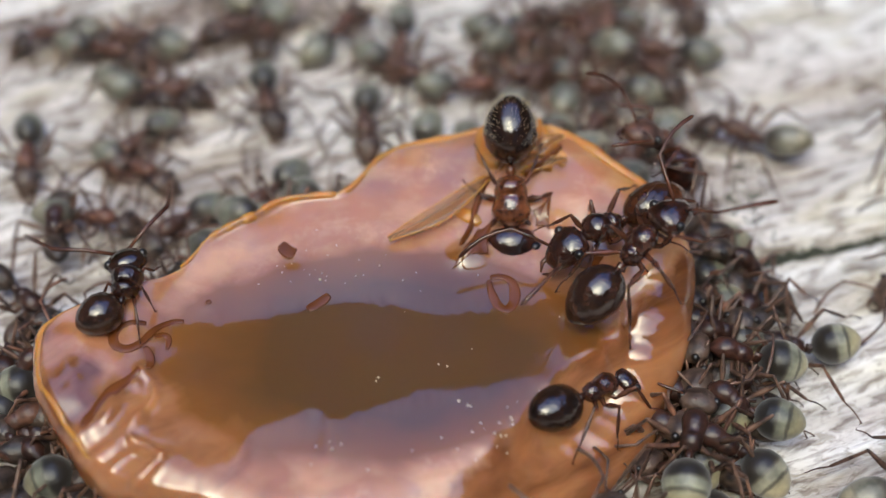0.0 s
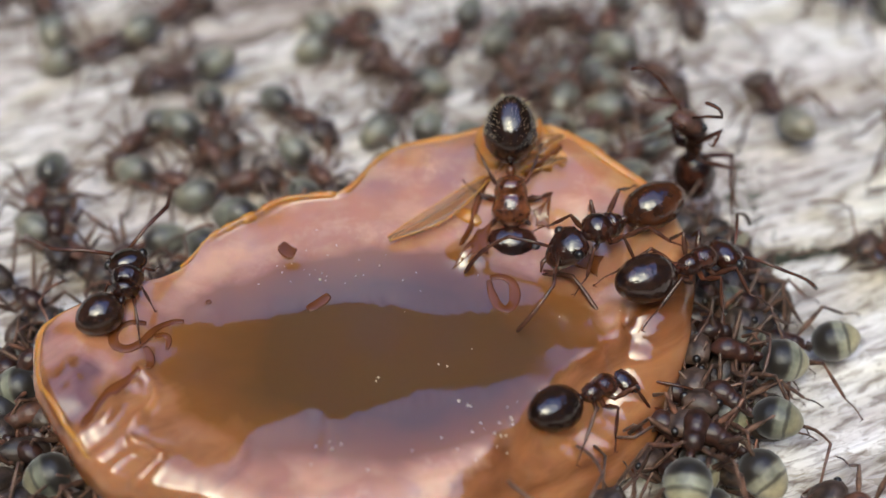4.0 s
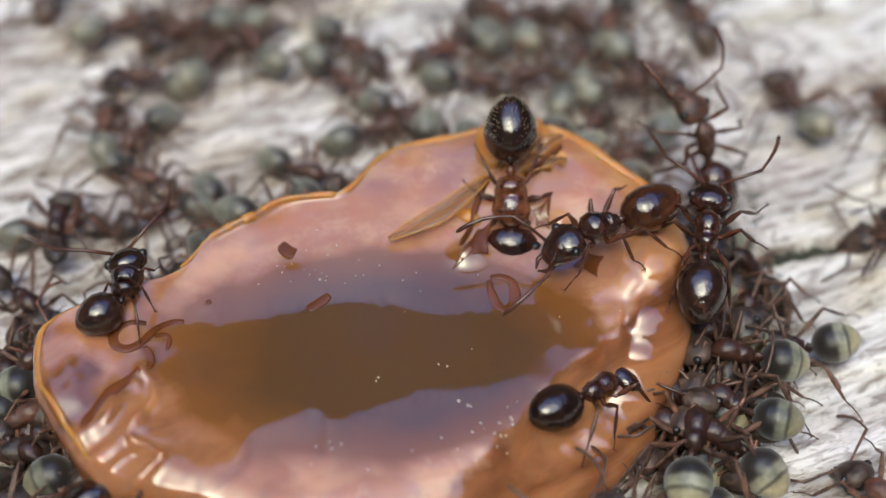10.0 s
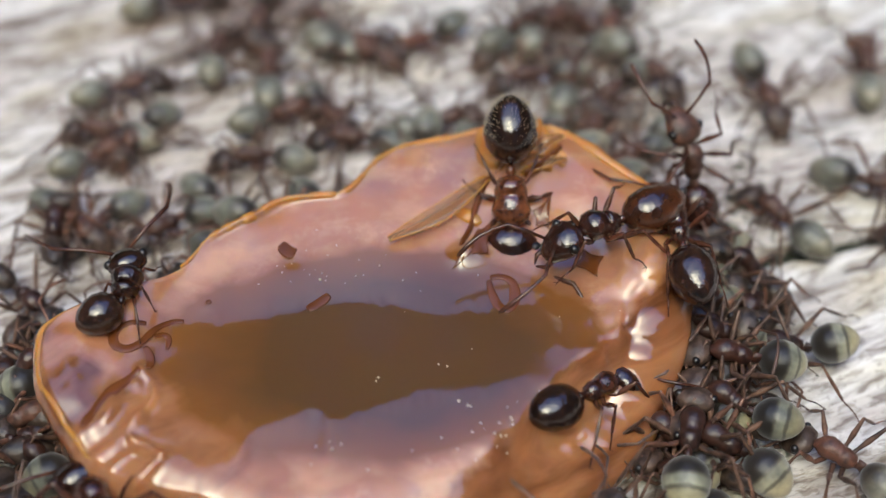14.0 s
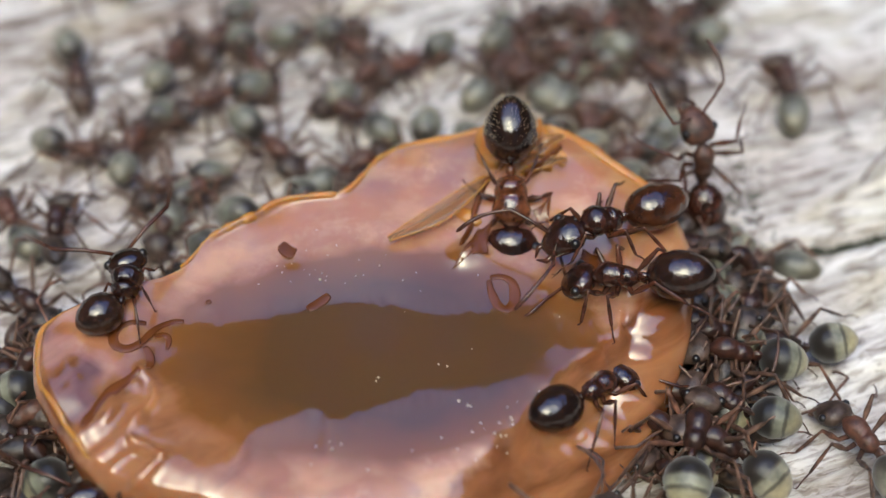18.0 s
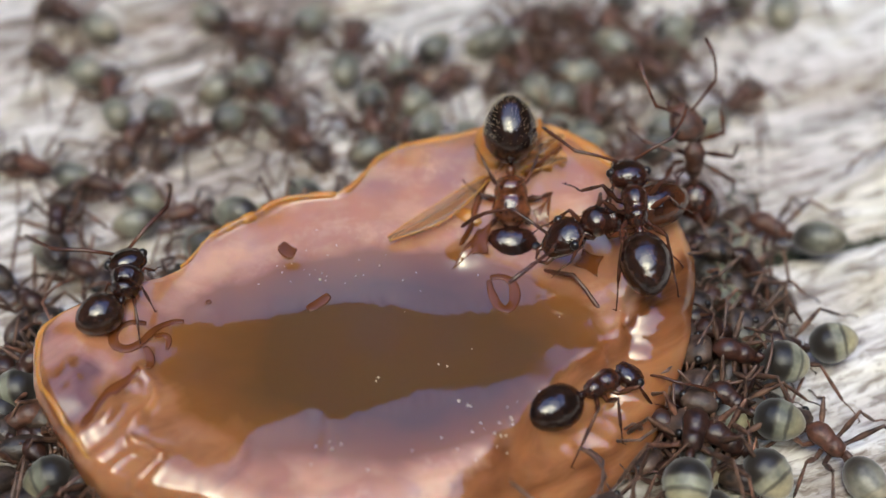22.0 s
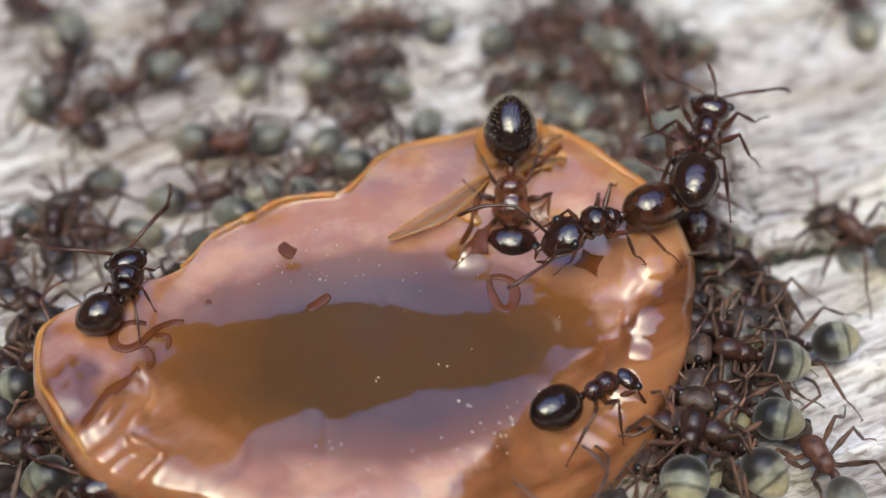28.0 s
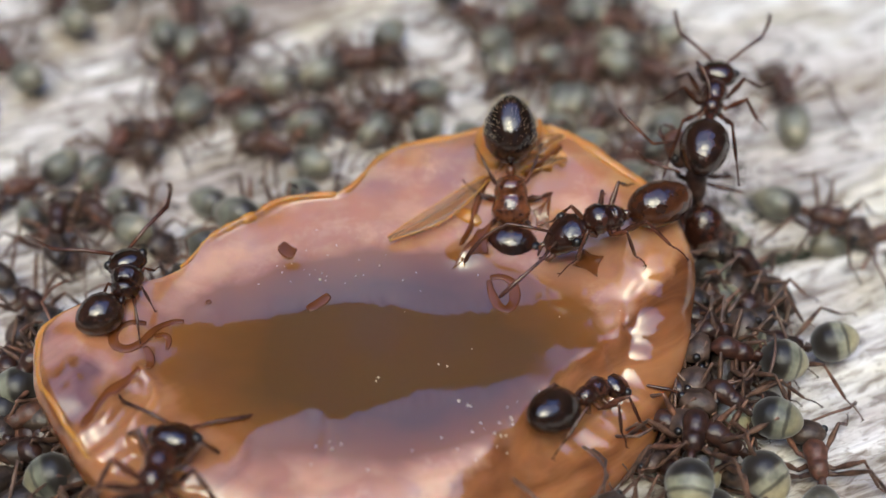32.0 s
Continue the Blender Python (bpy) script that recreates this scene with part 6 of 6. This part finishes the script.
# a second row behind the far rim, and some by the corner
for i in range(5):
    a = 0.75 + 0.16 * i + rim.uniform(-0.05, 0.05)
    r = reach(a) + rim.uniform(3.6, 4.8)
    x, y = MIDDLE[0] + r * math.cos(a), MIDDLE[1] + r * math.sin(a)
    packed.append(stand(another(WALKERS[i % 3], rim.uniform(0.78, 0.88), "rust and grey ant idling behind the caramel"), x, y, board_z(x, y) + 0.05, 0, 0, rim.uniform(0, 360)))
for x, y, turn in ((3.12, 16.67, 40), (4.82, 13.93, 200), (7.15, 16.59, 120), (9.07, 14.56, 310), (5.88, 13.07, 80), (8.36, 18.35, 250), (9.17, 9.15, 215)):
    packed.append(stand(another(WALKERS[len(packed) % 3], rim.uniform(0.78, 0.88), "rust and grey ant idling behind the caramel"), x, y, board_z(x, y) + 0.05, 0, 0, turn))
for x, y in ((-17.4, 0.4), (-17.0, -2.3), (-16.0, 3.1)):
    packed.append(stand(another(BROWN[len(packed) % 2], rim.uniform(0.8, 0.95)), x, y, board_z(x, y) + rim.uniform(0.05, 0.5), rim.uniform(-15, 15), 0, rim.uniform(0, 360)))
# smaller brown ones wedged in between them on the near side and the far corner
for i in range(8, 44):
    a = (-0.95 + 1.35 * (i % 15) / 14 if i < 30 else 2.95 + 1.0 * (i - 30) / 13) + rim.uniform(-0.04, 0.04)
    r = reach(a) + (1.25 if i < 15 else 2.5 if i < 30 else 1.3) + rim.uniform(-0.15, 0.5)
    x, y = MIDDLE[0] + r * math.cos(a), MIDDLE[1] + r * math.sin(a)
    ant = another(BROWN[i % 2], rim.uniform(0.72, 0.9))
    packed.append(stand(ant, x, y, (0.5 if i < 15 else 0.15 if i < 30 else 0.3) + rim.uniform(-0.3, 0.5), rim.uniform(-25, 25), rim.uniform(-35, 15), math.degrees(a) + 180 + rim.uniform(-70, 70)))


def make_wing(label, length, wide, ridges):
    """A limp insect wing soaked in syrup: a thin amber blade with soft long pleats and a rolled edge, lying along x."""
    wing = new("wing")
    across, along = 24, 26
    bm = bmesh.new()
    sheets = []
    for face in (1, -1):
        grid = []
        for i in range(along + 1):
            u = i / along
            half = wide * (0.10 + 0.90 * math.sin(math.pi * (u * 0.90 + 0.06)) ** 0.9) / 2
            row = []
            for k in range(across + 1):
                v = 2 * k / across - 1
                pleat = 0.13 * math.cos(v * ridges * 2.4 + 1.5 * u) * (1 - v * v) + 0.05 * noise.noise((u * 5, v * 3, length))
                edge = (1 - v ** 6) * 0.016
                row.append(bm.verts.new((u * length, 0.35 * math.sin(u * 2.4) + v * half, 0.05 + pleat + 0.06 * v * v + face * edge)))
            grid.append(row)
        sheets.append(grid)
        for i in range(along):
            for k in range(across):
                quad = (grid[i][k], grid[i + 1][k], grid[i + 1][k + 1], grid[i][k + 1])
                bm.faces.new(quad if face > 0 else quad[::-1])
    part("membrane", bm, AMBER_WING, wing)
    for v in (-1, 1):
        bm = bmesh.new()
        pts = []
        for i in range(15):
            u = i / 14
            half = wide * (0.10 + 0.90 * math.sin(math.pi * (u * 0.90 + 0.06)) ** 0.9) / 2
            pts.append((u * length, 0.35 * math.sin(u * 2.4) + v * half, 0.11 + 0.03 * math.sin(u * 9)))
        tube(bm, pts, [0.045 - 0.025 * i / 14 for i in range(15)], 7)
        part("vein", bm, AMBER, wing)
    return tagged(wing, label, "wing")


def make_wing_skin():
    m, n, l, b = matter("clear amber wing skin", 0.05, 0.5)
    l.new(mixed(n, l, grain(n, l, 900, 4, (0.3, 1, 1)), (0.78, 0.50, 0.24), (0.95, 0.80, 0.56)), b.inputs["Base Color"])
    b.inputs["Transmission Weight"].default_value = 0.9
    b.inputs["IOR"].default_value = 1.4
    relief(n, l, b, grain(n, l, 1500, 2, (0.2, 1, 1)), 0.8, 0.00015)
    return m


AMBER_WING = make_wing_skin()
for x, y, turn, length, wide, label in ((1.75, 2.75, 214, 4.8, 0.86, "long amber insect wing glued to the caramel"), (3.05, 3.35, 22, 2.1, 0.75, "short amber wing stump glued to the caramel"), (3.1, 2.9, 2, 1.9, 0.5, "short amber wing stump glued to the caramel"), (2.1, 4.9, 262, 1.9, 0.7, "short amber wing stump glued to the caramel")):
    wing = make_wing(label, length, wide, 3)
    wing.matrix_basis = pose(x * MM, y * MM, (sheet_z(x, y) + 0.02) * MM, 0, -16 if turn < 90 else 5, turn)


for path in CROWD:
    t, x, y, turn = path[0]
    ant = another(WALKERS[len(followed) % 3], 0.8 + 0.08 * rnd.random())
    followed.append((stand(ant, x, y, board_z(x, y) + 0.05, yaw=turn), path))


def stride(ant, rows):
    """Swing the legs in two threes while the ant's rows move it on."""
    for leg in ant.children:
        kind = leg.name.split(".")[0]
        if kind not in LEGS:
            continue
        side = 1 if leg.location.y > 0 else -1
        phase = 0.0 if (kind == "middle_leg") == (side > 0) else math.pi
        root, at, out = leg.location.copy(), phase, []
        last = None
        for t, m in rows:
            p = m.translation
            if last is not None:
                at += min(2.2, (p - last).length / (1.6 * MM) * math.pi)
            last = p
            out.append((t, Matrix.Translation(root) @ pose(0, 0, 0, side * 6 * math.cos(at), 0, 16 * math.sin(at))))
        walk(leg, out)


def lifted(rows, size, settle):
    """The rows of an ant on the caramel, raised where its body would sink into it, and let down onto it if it is to settle."""
    out = []
    for t, x, y, z, roll, pitch, yaw in rows:
        m = pose(x, y, z, roll, pitch, yaw)
        gaps = []
        for along, under in ((-2.2, 0.3), (-1.2, 0.1), (1.2, 0.45), (2.6, 0.6)):
            p = m @ Vector((along * size, 0, under * size))
            top = caramel_z(p.x, p.y)
            if top is not None:
                gaps.append(top - p.z)
        need = max(-2.1 if settle else 0.0, min(2.5, max(gaps, default=0.0)))
        out.append((t, x, y - 0.9 * min(need, 0), z + need, roll, pitch, yaw))
    return out


def feel(ant, seed):
    """Let the antennae sweep about."""
    r = random.Random(seed)
    for head in ant.children:
        if head.name.split(".")[0] == "head":
            for ob in head.children:
                if ob.name.split(".")[0] == "antenna":
                    at = ob.location.copy()
                    walk(ob, [(t * 0.5, Matrix.Translation(at) @ pose(0, 0, 0, r.uniform(-12, 12), r.uniform(-18, 12), r.uniform(-15, 15))) for t in range(65)])


def motions():
    for i, ant in enumerate(crowd):
        rows = []
        for k, (p, h) in enumerate(paths):
            x, y = p[i]
            rows.append((k * STEP, pose(x * MM, y * MM, (board_z(x, y) + 0.05) * MM, 0, 0, math.degrees(h[i]))))
        walk(ant, rows)
        stride(ant, rows)
    for ant, path in followed:
        rows = [(t, pose(x * MM, y * MM, (board_z(x, y) + 0.05) * MM, 0, 0, turn)) for t, x, y, turn in path]
        walk(ant, rows)
        stride(ant, rows)
    for ant, rows, floor in keyed:
        if ant is not trapped and not floor:
            rows = lifted(rows, ant.scale.x, ant in settled)
        rows = [(t, pose(x * MM, y * MM, (z + (board_z(x, y) if floor else 0)) * MM, roll, pitch, yaw)) for t, x, y, z, roll, pitch, yaw in rows]
        walk(ant, rows)
        stride(ant, rows)
        feel(ant, len(rows))
    for k, ant in enumerate(packed):
        m, r = ant.matrix_basis.copy(), random.Random(k)
        m = Matrix.LocRotScale(m.translation, m.to_quaternion(), None)
        walk(ant, [(t, m @ pose(r.uniform(-0.08, 0.08) * MM, r.uniform(-0.08, 0.08) * MM, 0, 0, r.uniform(-1, 1), r.uniform(-2.5, 2.5))) for t in range(0, 33, 2)])


motions()
